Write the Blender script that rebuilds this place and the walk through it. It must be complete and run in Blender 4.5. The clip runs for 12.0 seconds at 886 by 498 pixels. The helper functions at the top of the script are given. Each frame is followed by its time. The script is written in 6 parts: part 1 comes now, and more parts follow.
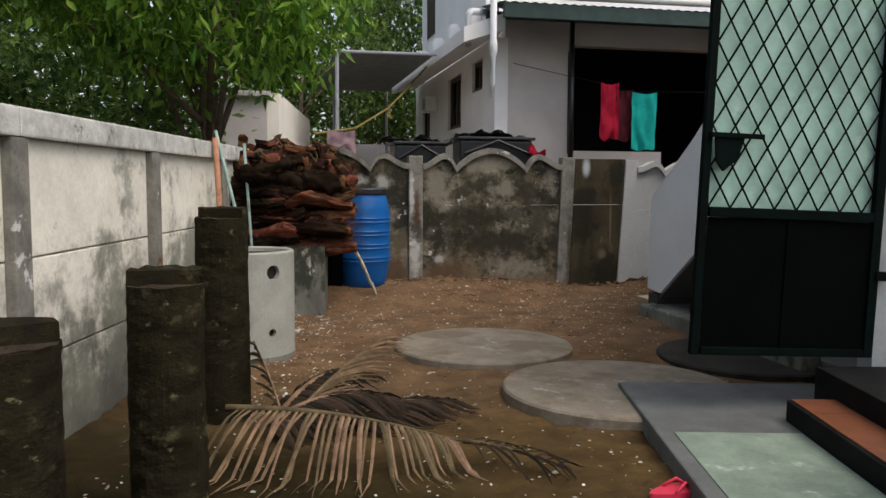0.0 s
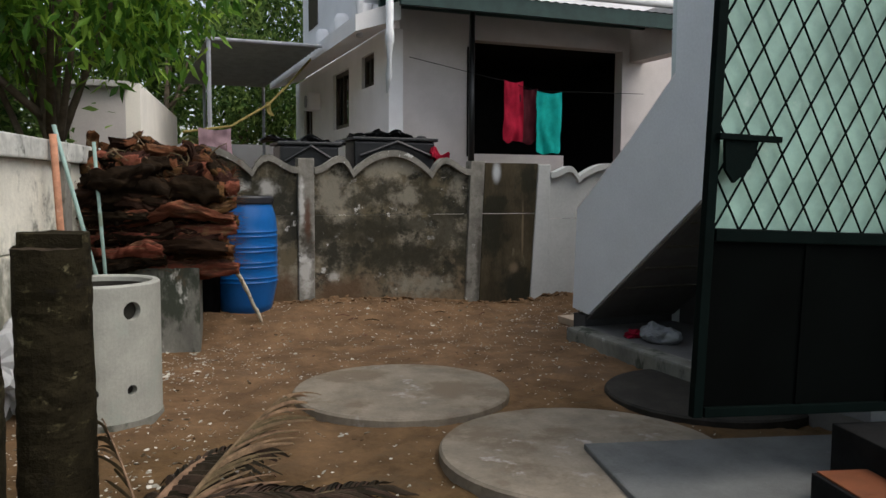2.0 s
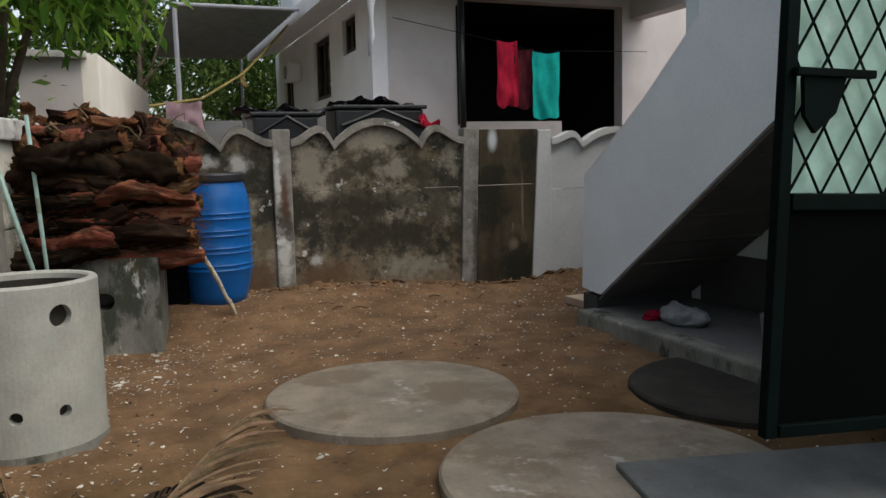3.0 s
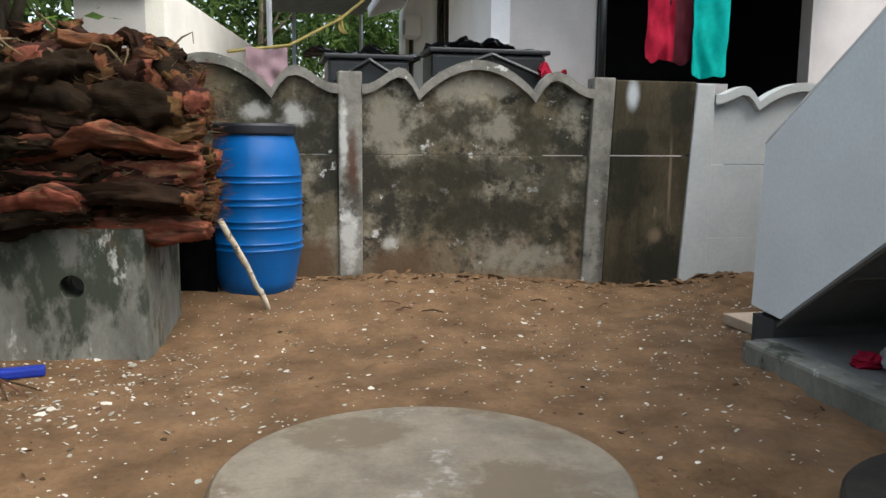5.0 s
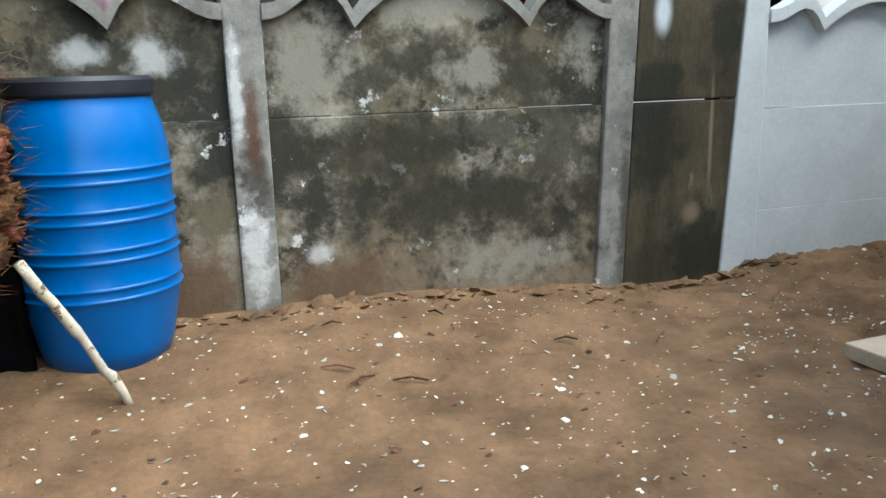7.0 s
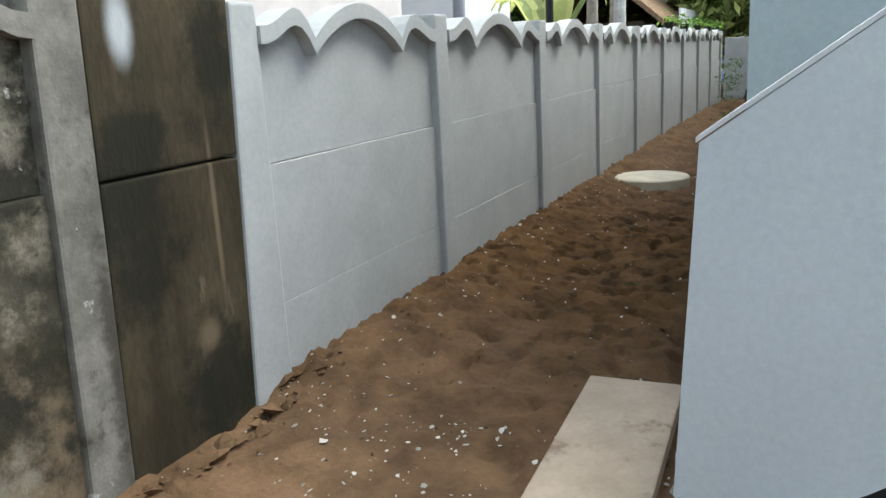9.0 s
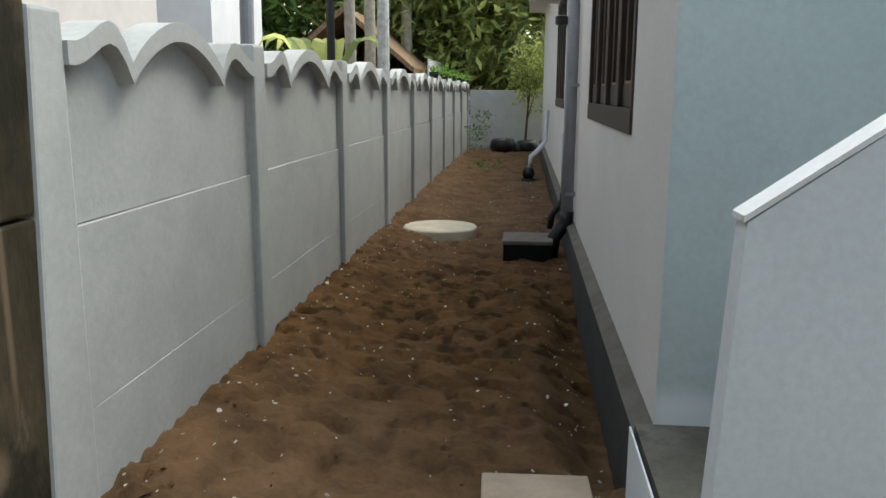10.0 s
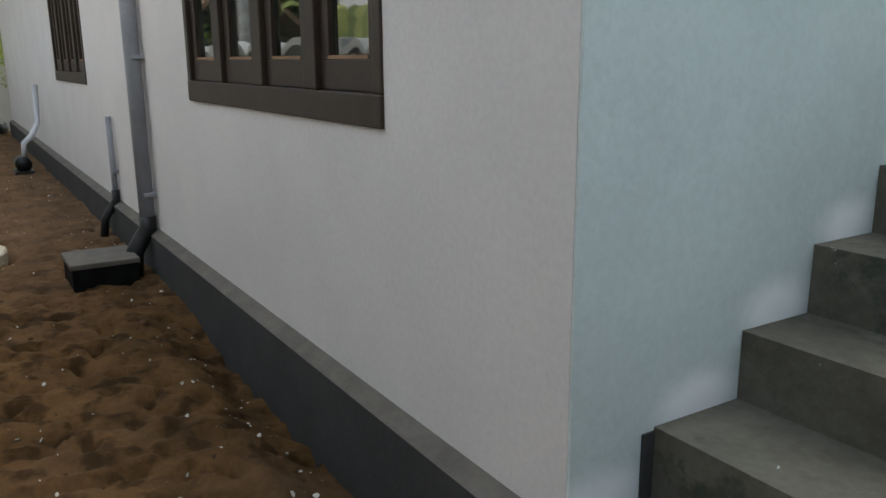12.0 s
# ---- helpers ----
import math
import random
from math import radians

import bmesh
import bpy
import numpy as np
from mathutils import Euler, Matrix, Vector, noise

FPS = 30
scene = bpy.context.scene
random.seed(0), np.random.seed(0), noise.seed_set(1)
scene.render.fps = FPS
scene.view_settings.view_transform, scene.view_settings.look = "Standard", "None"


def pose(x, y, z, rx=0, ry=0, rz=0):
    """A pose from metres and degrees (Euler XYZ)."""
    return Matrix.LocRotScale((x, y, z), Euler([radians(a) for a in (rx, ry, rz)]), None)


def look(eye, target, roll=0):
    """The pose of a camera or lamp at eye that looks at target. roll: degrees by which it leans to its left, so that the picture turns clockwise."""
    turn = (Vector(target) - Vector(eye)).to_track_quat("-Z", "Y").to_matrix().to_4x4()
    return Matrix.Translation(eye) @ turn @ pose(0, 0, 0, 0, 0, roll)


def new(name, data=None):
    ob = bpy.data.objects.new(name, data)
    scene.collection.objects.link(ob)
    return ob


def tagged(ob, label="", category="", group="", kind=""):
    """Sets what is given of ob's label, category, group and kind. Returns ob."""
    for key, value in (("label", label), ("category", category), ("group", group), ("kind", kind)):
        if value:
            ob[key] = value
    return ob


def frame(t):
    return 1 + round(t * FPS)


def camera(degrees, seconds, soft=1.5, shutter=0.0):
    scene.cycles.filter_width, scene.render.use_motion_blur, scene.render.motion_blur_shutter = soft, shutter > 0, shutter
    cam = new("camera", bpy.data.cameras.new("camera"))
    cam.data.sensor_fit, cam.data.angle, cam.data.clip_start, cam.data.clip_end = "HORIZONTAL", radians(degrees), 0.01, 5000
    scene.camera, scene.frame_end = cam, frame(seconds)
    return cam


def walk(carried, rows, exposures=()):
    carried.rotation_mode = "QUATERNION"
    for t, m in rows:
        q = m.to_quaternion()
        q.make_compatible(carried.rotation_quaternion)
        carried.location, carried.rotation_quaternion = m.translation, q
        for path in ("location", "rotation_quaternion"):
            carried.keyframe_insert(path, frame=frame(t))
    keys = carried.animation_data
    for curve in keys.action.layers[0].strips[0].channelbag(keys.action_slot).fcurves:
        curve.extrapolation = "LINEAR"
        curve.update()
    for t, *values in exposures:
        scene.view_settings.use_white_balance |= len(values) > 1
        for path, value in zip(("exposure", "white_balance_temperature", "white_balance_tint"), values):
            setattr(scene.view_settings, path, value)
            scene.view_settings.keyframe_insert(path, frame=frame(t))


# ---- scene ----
cam = camera(58.3, 12.0)
PATH = [
    (0, (-1.232, 0.502, 1.275), (-0.809, 2.449, 1.111), 0.2),
    (0.5, (-1.212, 0.689, 1.256), (-0.548, 2.565, 1.049), -0.2),
    (1, (-1.165, 0.989, 1.271), (-0.464, 2.85, 1.064), 0.2),
    (1.5, (-1.165, 1.272, 1.277), (-0.459, 3.135, 1.104), 0.4),
    (2, (-1.199, 1.616, 1.327), (-0.476, 3.473, 1.168), 0.3),
    (2.5, (-1.073, 1.966, 1.311), (-0.337, 3.819, 1.151), 0.0),
    (3, (-0.931, 2.303, 1.292), (-0.195, 4.149, 1.068), -1.4),
    (3.2, (-0.901, 2.477, 1.295), (-0.161, 4.317, 1.038), -1.5),
    (4.8, (-0.158, 3.669, 1.141), (0.309, 5.593, 0.863), 0.7),
    (5, (-0.096, 3.857, 1.127), (0.298, 5.799, 0.858), 0.5),
    (5.5, (-0.012, 4.308, 1.133), (0.156, 6.281, 0.854), -0.4),
    (6, (-0.04, 4.826, 1.184), (0.183, 6.783, 0.838), -2.2),
    (6.5, (-0.025, 5.376, 1.2), (0.434, 7.282, 0.804), -2.5),
    (6.7, (-0.028, 5.566, 1.207), (0.509, 7.446, 0.79), -2.1),
    (8.3, (0.384, 6.864, 1.256), (1.742, 8.259, 0.801), -1.1),
    (8.5, (0.459, 7.065, 1.27), (1.966, 8.303, 0.825), -2.1),
    (9, (0.597, 7.427, 1.335), (2.355, 8.255, 0.866), -3.1),
    (9.5, (0.793, 7.764, 1.333), (2.689, 8.23, 0.899), -1.3),
    (10, (0.968, 8.047, 1.347), (2.92, 8.24, 0.962), 0.3),
    (10.5, (1.213, 8.261, 1.348), (3.171, 8.343, 0.95), -0.0),
    (11, (1.482, 8.481, 1.348), (3.425, 8.323, 0.901), -1.2),
    (11.5, (1.776, 8.649, 1.383), (3.643, 8.099, 0.922), -2.1),
    (12, (2.107, 8.709, 1.391), (3.759, 7.684, 0.924), -0.4),
]
EXPOSURES = [(0, 0.66, 6750, 11), (1.5, 0.62, 6600, 9), (3.2, 0.64, 6650, 9), (4.8, 1.42, 6400, 6), (5.5, 1.4, 6350, 5), (6.7, 1.85, 5750, 0), (8.3, 1.98, 5950, 1), (9.5, 1.68, 6300, 3), (10, 1.52, 6500, 2), (10.5, 1.5, 6600, 3), (11.5, 1.55, 6700, 4), (12, 1.75, 6550, 4)]
walk(cam, [(t, look(eye, target, roll)) for t, eye, target, roll in PATH], EXPOSURES)


# ---- light and sky ----
EXPOSURE = 0.0
world = bpy.data.worlds.new("sky")
scene.world = world
world.use_nodes = True
wt_ = world.node_tree
sky = wt_.nodes.new("ShaderNodeTexSky")
sky.sky_type, sky.sun_disc = "NISHITA", False
sky.sun_elevation, sky.sun_rotation = radians(57), radians(138)
sky.air_density, sky.dust_density = 1.0, 3.0
bgn = wt_.nodes["Background"]
haze = wt_.nodes.new("ShaderNodeHueSaturation")
haze.inputs["Saturation"].default_value = 0.55
wt_.links.new(sky.outputs[0], haze.inputs["Color"])
wt_.links.new(haze.outputs[0], bgn.inputs["Color"])
bgn.inputs["Strength"].default_value = 0.15

sun_data = bpy.data.lights.new("sun", "SUN")
sun_data.energy, sun_data.angle, sun_data.color = 0.8, radians(50), (1.0, 0.94, 0.86)
sun = new("sun", sun_data)
sun.matrix_world = look((4.6, -5.1, 10.6), (0, 0, 0))
scene.view_settings.exposure = EXPOSURE


# ---- materials ----
def mat(name, base, rough=0.85, metal=0.0, spread=0.15, scale=6.0, bump=0.2, fine=60.0, per=0.0,
        stain=None, stain_scale=2.0, stain_at=0.55, stain_soft=0.08, low=None, low_z=(0.0, 0.4), spec=0.4, stretch=(1, 1, 1)):
    """A surface with broad and fine variation, relief, and stains of another colour."""
    m = bpy.data.materials.new(name)
    m.use_nodes = True
    nt = m.node_tree
    bsdf = nt.nodes["Principled BSDF"]
    bsdf.inputs["Roughness"].default_value = rough
    bsdf.inputs["Metallic"].default_value = metal
    bsdf.inputs["Specular IOR Level"].default_value = spec
    co = nt.nodes.new("ShaderNodeNewGeometry").outputs["Position"]
    mp = nt.nodes.new("ShaderNodeMapping")
    mp.inputs["Scale"].default_value = stretch
    nt.links.new(co, mp.inputs["Vector"])
    co2 = mp.outputs[0]

    def nz(s, detail=5.0, rg=0.6, off=0.0):
        n = nt.nodes.new("ShaderNodeTexNoise")
        n.noise_dimensions = "4D"
        n.inputs["W"].default_value = off
        n.inputs["Scale"].default_value = s
        n.inputs["Detail"].default_value = detail
        n.inputs["Roughness"].default_value = rg
        nt.links.new(co2, n.inputs["Vector"])
        return n.outputs["Fac"]

    def mix(fac, a, b, mode="MIX"):
        x = nt.nodes.new("ShaderNodeMix")
        x.data_type, x.blend_type = "RGBA", mode
        for sock, v in ((x.inputs[0], fac), (x.inputs[6], a), (x.inputs[7], b)):
            if isinstance(v, (int, float)):
                sock.default_value = v
            elif isinstance(v, tuple):
                sock.default_value = (*v[:3], 1)
            else:
                nt.links.new(v, sock)
        return x.outputs[2]

    def ramp(sock, a, b, va=0.0, vb=1.0):
        r = nt.nodes.new("ShaderNodeMapRange")
        r.interpolation_type = "SMOOTHSTEP"
        for k, v in zip(("From Min", "From Max", "To Min", "To Max"), (a, b, va, vb)):
            r.inputs[k].default_value = v
        nt.links.new(sock, r.inputs["Value"])
        return r.outputs[0]

    dark = tuple(c * (1 - spread) for c in base)
    lite = tuple(min(1, c * (1 + spread)) for c in base)
    col = mix(ramp(nz(scale), 0.3, 0.7), dark, lite)
    fine_f = nz(fine, 4, 0.7, 3.0)
    col = mix(0.5 * spread + 0.1, col, mix(ramp(fine_f, 0.3, 0.7), (0.25, 0.25, 0.25), (1, 1, 1)), "MULTIPLY")
    if per:
        oi = nt.nodes.new("ShaderNodeObjectInfo").outputs["Random"]
        gi = nt.nodes.new("ShaderNodeNewGeometry").outputs["Random Per Island"]
        ad = nt.nodes.new("ShaderNodeMath")
        ad.operation = "ADD"
        nt.links.new(oi, ad.inputs[0])
        nt.links.new(gi, ad.inputs[1])
        fr = nt.nodes.new("ShaderNodeMath")
        fr.operation = "FRACT"
        nt.links.new(ad.outputs[0], fr.inputs[0])
        hs = nt.nodes.new("ShaderNodeHueSaturation")
        nt.links.new(ramp(fr.outputs[0], 0, 1, 1 - per, 1 + per), hs.inputs["Value"])
        nt.links.new(ramp(fr.outputs[0], 0, 1, 0.5 + per * 0.05, 0.5 - per * 0.05), hs.inputs["Hue"])
        nt.links.new(col, hs.inputs["Color"])
        col = hs.outputs[0]
    for k, (sc, ss, sa, so) in enumerate([] if stain is None else (stain if isinstance(stain, list) else [(stain, stain_scale, stain_at, stain_soft)])):
        f = ramp(nz(ss, 8, 0.68, 7.0 + 5 * k), sa, sa + so)
        col = mix(f, col, sc)
    if low is not None:
        sep = nt.nodes.new("ShaderNodeSeparateXYZ")
        nt.links.new(co, sep.inputs[0])
        z = nt.nodes.new("ShaderNodeMath")
        z.operation = "ADD"
        nt.links.new(sep.outputs[2], z.inputs[0])
        nt.links.new(ramp(nz(5.0, 7, 0.7, 1.5), 0.3, 0.7, -0.3, 0.3), z.inputs[1])
        col = mix(ramp(z.outputs[0], low_z[1], low_z[0]), col, low)
    nt.links.new(col, bsdf.inputs["Base Color"])
    if bump:
        bp = nt.nodes.new("ShaderNodeBump")
        bp.inputs["Strength"].default_value = bump
        bp.inputs["Distance"].default_value = 0.01
        nt.links.new(fine_f, bp.inputs["Height"])
        nt.links.new(bp.outputs[0], bsdf.inputs["Normal"])
    return m


SAND = mat("sand", (0.154, 0.0935, 0.0505), 0.95, spread=0.32, scale=4.0, bump=1.0, fine=32, stain=(0.12, 0.08, 0.05), stain_scale=2.6, stain_at=0.52, stain_soft=0.2, spec=0.1)
nt_ = SAND.node_tree
b_ = nt_.nodes["Principled BSDF"]
src_ = b_.inputs["Base Color"].links[0].from_socket
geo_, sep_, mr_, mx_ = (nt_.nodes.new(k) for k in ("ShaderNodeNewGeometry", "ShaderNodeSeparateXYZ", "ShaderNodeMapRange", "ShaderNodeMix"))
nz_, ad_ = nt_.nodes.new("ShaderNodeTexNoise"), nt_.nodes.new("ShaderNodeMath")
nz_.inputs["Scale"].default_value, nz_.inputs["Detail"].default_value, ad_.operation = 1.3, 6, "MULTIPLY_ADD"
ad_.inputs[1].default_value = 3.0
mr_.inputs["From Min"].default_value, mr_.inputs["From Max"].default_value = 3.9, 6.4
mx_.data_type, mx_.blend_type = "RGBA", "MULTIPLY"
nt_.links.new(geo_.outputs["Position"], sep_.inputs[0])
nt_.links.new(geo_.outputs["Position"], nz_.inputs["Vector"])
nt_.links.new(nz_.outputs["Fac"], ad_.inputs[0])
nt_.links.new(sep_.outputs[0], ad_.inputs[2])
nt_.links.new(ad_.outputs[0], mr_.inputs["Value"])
# dark noise spots paint the self-shadow of dents in the passage sand
pit_shade_n_, pit_shade_r_, pit_shade_m_ = (nt_.nodes.new(k) for k in ("ShaderNodeTexNoise", "ShaderNodeMapRange", "ShaderNodeMix"))
pit_shade_n_.inputs["Scale"].default_value, pit_shade_n_.inputs["Detail"].default_value = 8.0, 5
pit_shade_r_.inputs["From Min"].default_value, pit_shade_r_.inputs["From Max"].default_value = 0.52, 0.63
pit_shade_m_.data_type = "RGBA"
pit_shade_m_.inputs[6].default_value, pit_shade_m_.inputs[7].default_value = (0.66, 0.59, 0.42, 1), (0.27, 0.235, 0.15, 1)
nt_.links.new(geo_.outputs["Position"], pit_shade_n_.inputs["Vector"])
nt_.links.new(pit_shade_n_.outputs["Fac"], pit_shade_r_.inputs["Value"])
nt_.links.new(pit_shade_r_.outputs[0], pit_shade_m_.inputs[0])
nt_.links.new(pit_shade_m_.outputs[2], mx_.inputs[7])
# the darker sand builds up along the passage and fades at its far end
far_end_, passage_ = nt_.nodes.new("ShaderNodeMapRange"), nt_.nodes.new("ShaderNodeMath")
far_end_.inputs["From Min"].default_value, far_end_.inputs["From Max"].default_value, far_end_.inputs["To Min"].default_value, far_end_.inputs["To Max"].default_value = 7.8, 10.5, 1.0, 0.1
passage_.operation = "MULTIPLY"
nt_.links.new(ad_.outputs[0], far_end_.inputs["Value"])
nt_.links.new(mr_.outputs[0], passage_.inputs[0])
nt_.links.new(far_end_.outputs[0], passage_.inputs[1])
nt_.links.new(passage_.outputs[0], mx_.inputs[0])
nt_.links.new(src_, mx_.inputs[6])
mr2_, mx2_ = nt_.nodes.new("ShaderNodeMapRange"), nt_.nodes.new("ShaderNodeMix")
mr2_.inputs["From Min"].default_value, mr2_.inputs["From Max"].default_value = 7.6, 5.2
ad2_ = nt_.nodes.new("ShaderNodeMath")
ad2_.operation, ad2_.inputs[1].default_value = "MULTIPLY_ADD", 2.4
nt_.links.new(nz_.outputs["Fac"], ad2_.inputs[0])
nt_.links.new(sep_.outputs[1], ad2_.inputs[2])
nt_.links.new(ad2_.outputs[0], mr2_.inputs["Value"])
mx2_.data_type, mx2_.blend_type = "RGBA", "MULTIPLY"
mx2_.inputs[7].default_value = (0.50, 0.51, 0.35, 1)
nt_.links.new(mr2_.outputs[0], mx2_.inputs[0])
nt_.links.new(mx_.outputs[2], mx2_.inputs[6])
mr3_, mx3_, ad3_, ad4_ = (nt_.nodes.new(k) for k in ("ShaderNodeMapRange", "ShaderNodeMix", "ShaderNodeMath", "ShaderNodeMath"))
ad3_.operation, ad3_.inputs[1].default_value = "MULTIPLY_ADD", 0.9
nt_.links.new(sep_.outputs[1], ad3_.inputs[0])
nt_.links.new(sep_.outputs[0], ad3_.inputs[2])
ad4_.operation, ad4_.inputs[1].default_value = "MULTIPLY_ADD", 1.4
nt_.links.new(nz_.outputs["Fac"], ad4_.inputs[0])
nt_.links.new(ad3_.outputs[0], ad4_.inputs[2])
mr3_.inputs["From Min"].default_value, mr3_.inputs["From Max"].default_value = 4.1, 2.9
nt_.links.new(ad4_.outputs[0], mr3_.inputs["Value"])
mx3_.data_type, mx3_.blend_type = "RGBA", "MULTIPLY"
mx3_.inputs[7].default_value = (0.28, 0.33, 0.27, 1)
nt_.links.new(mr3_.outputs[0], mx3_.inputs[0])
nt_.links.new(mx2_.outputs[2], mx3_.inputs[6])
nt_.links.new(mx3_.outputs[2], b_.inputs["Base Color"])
GREY_WALL = mat("weathered_concrete", (0.25, 0.222, 0.168), 0.93, spread=0.3, scale=5, bump=0.6, fine=30,
                stain=[((0.11, 0.092, 0.058), 2.0, 0.43, 0.12), ((0.032, 0.030, 0.022), 1.9, 0.47, 0.12), ((0.026, 0.025, 0.019), 5.5, 0.53, 0.09), ((0.50, 0.49, 0.46), 8.0, 0.60, 0.05)],
                low=(0.17, 0.13, 0.085), low_z=(0.05, 0.5), spec=0.15)


def blotches(m, spots, colour, ragged=1.1, scale=4.5, along=0):
    """Ragged patches of mould round given places (x, z, half width, half height) of an upright wall."""
    nt = m.node_tree
    bsdf = nt.nodes["Principled BSDF"]
    src = bsdf.inputs["Base Color"].links[0].from_socket

    def math_node(op, a, b=None):
        n = nt.nodes.new("ShaderNodeMath")
        n.operation = op
        for sock, v in zip(n.inputs, (a, b)):
            if isinstance(v, (int, float)):
                sock.default_value = v
            elif v is not None:
                nt.links.new(v, sock)
        return n.outputs[0]
    geo, sep, tex = (nt.nodes.new(k) for k in ("ShaderNodeNewGeometry", "ShaderNodeSeparateXYZ", "ShaderNodeTexNoise"))
    tex.inputs["Scale"].default_value, tex.inputs["Detail"].default_value, tex.inputs["Roughness"].default_value = scale, 9, 0.7
    nt.links.new(geo.outputs["Position"], sep.inputs[0])
    nt.links.new(geo.outputs["Position"], tex.inputs["Vector"])
    total = None
    for x, z, w, h in spots:
        dx = math_node("DIVIDE", math_node("SUBTRACT", sep.outputs[along], x), w)
        dz = math_node("DIVIDE", math_node("SUBTRACT", sep.outputs[2], z), h)
        d = math_node("SQRT", math_node("ADD", math_node("MULTIPLY", dx, dx), math_node("MULTIPLY", dz, dz)))
        total = d if total is None else math_node("MINIMUM", total, d)
    wob = math_node("MULTIPLY", math_node("SUBTRACT", tex.outputs["Fac"], 0.5), 4.0 * ragged)
    r = nt.nodes.new("ShaderNodeMapRange")
    r.interpolation_type = "SMOOTHSTEP"
    r.inputs["From Min"].default_value, r.inputs["From Max"].default_value = 1.5, 0.35
    r.inputs["To Max"].default_value = 0.82
    nt.links.new(math_node("ADD", total, wob), r.inputs["Value"])
    x = nt.nodes.new("ShaderNodeMix")
    x.data_type = "RGBA"
    nt.links.new(r.outputs[0], x.inputs[0])
    nt.links.new(src, x.inputs[6])
    x.inputs[7].default_value = (*colour, 1)
    nt.links.new(x.outputs[2], bsdf.inputs["Base Color"])


blotches(GREY_WALL, [(1.02, 1.25, 0.30, 0.14), (1.62, 1.18, 0.32, 0.14), (1.30, 0.93, 0.75, 0.09), (1.25, 0.60, 0.55, 0.13), (1.88, 0.85, 0.26, 0.36), (-0.15, 1.30, 0.5, 0.12), (-0.9, 1.2, 0.4, 0.3)], (0.034, 0.032, 0.022), 1.3, 6.5)
blotches(GREY_WALL, [(1.30, 1.22, 0.34, 0.14), (1.35, 0.60, 0.60, 0.16), (1.0, 0.85, 0.5, 0.12)], (0.030, 0.027, 0.018), 1.2, 5.0)
blotches(GREY_WALL, [(1.58, 0.28, 0.30, 0.09), (0.62, 1.25, 0.16, 0.22), (1.25, 1.50, 0.5, 0.06), (1.97, 1.35, 0.12, 0.16), (1.38, 1.22, 0.10, 0.12)], (0.23, 0.21, 0.165), 1.2, 8.0)
blotches(GREY_WALL, [(0.7, 0.25, 0.3, 0.14), (0.0, 0.3, 0.3, 0.2)], (0.085, 0.05, 0.028), 0.8)
GREY_POST = mat("concrete_post", (0.20, 0.19, 0.165), 0.92, spread=0.3, scale=6, bump=0.5, fine=40,
                stain=[((0.07, 0.065, 0.05), 3.5, 0.55, 0.1), ((0.12, 0.06, 0.03), 2.2, 0.62, 0.03), ((0.55, 0.55, 0.52), 6.0, 0.61, 0.04)], spec=0.15)
DARK_SLAB = mat("mossy_concrete", (0.062, 0.050, 0.030), 0.93, spread=0.4, scale=4, bump=0.5, fine=40,
                stain=[((0.035, 0.033, 0.024), 2.6, 0.48, 0.14), ((0.18, 0.155, 0.11), 4.0, 0.60, 0.1)], spec=0.15, stretch=(1, 1, 0.35))
blotches(DARK_SLAB, [(2.72, 0.25, 0.22, 0.28), (2.36, 0.85, 0.13, 0.35), (2.78, 1.38, 0.12, 0.22), (2.45, 1.15, 0.2, 0.1)], (0.018, 0.018, 0.012), 1.2, 5.0)
blotches(DARK_SLAB, [(2.385, 1.47, 0.045, 0.10)], (0.50, 0.53, 0.55), 0.12, 7.0)
blotches(DARK_SLAB, [(2.70, 0.85, 0.012, 0.28), (2.60, 0.45, 0.05, 0.05)], (0.17, 0.13, 0.085), 0.15, 9.0)
blotches(GREY_POST, [(2.20, 0.5, 0.05, 0.40), (2.25, 1.0, 0.03, 0.3), (0.37, 0.78, 0.05, 0.12)], (0.045, 0.04, 0.03), 1.0, 6.0)
blotches(GREY_POST, [(0.37, 1.0, 0.035, 0.20)], (0.075, 0.030, 0.014), 0.5, 9.0)
blotches(GREY_POST, [(0.35, 0.47, 0.06, 0.18), (0.31, 1.15, 0.025, 0.2), (-1.42, 0.5, 0.06, 0.2)], (0.48, 0.47, 0.44), 0.9, 11.0)
blotches(GREY_WALL, [(0.0, 1.29, 0.09, 0.07), (-0.27, 1.31, 0.09, 0.05), (0.62, 0.42, 0.05, 0.04)], (0.40, 0.39, 0.36), 0.7, 9.0)
WHITE_FENCE = mat("white_washed_concrete", (0.462, 0.474, 0.46), 0.85, spread=0.06, scale=3, bump=0.15, fine=35, stain=(0.40, 0.40, 0.385), stain_scale=3, stain_at=0.56, stain_soft=0.2, spec=0.2)
LEFT_WALL = mat("old_white_wash", (0.74, 0.71, 0.61), 0.9, spread=0.1, scale=3, bump=0.4, fine=30,
                stain=[((0.33, 0.32, 0.27), 2.5, 0.52, 0.12), ((0.14, 0.14, 0.12), 3.3, 0.58, 0.1)], low=(0.10, 0.10, 0.085), low_z=(0.2, 0.95), spec=0.2)
blotches(LEFT_WALL, [(6.7, 0.72, 0.8, 0.28), (5.35, 0.5, 0.3, 0.42), (4.4, 0.2, 0.6, 0.22), (7.6, 0.85, 0.5, 0.3), (3.0, 0.2, 0.8, 0.25)], (0.15, 0.155, 0.12), 1.3, 4.0, 1)
COPING = mat("pale_concrete", (0.52, 0.52, 0.48), 0.9, spread=0.25, scale=8, bump=0.5, fine=40, stain=(0.15, 0.15, 0.13), stain_scale=7, stain_at=0.58, stain_soft=0.1, spec=0.2)
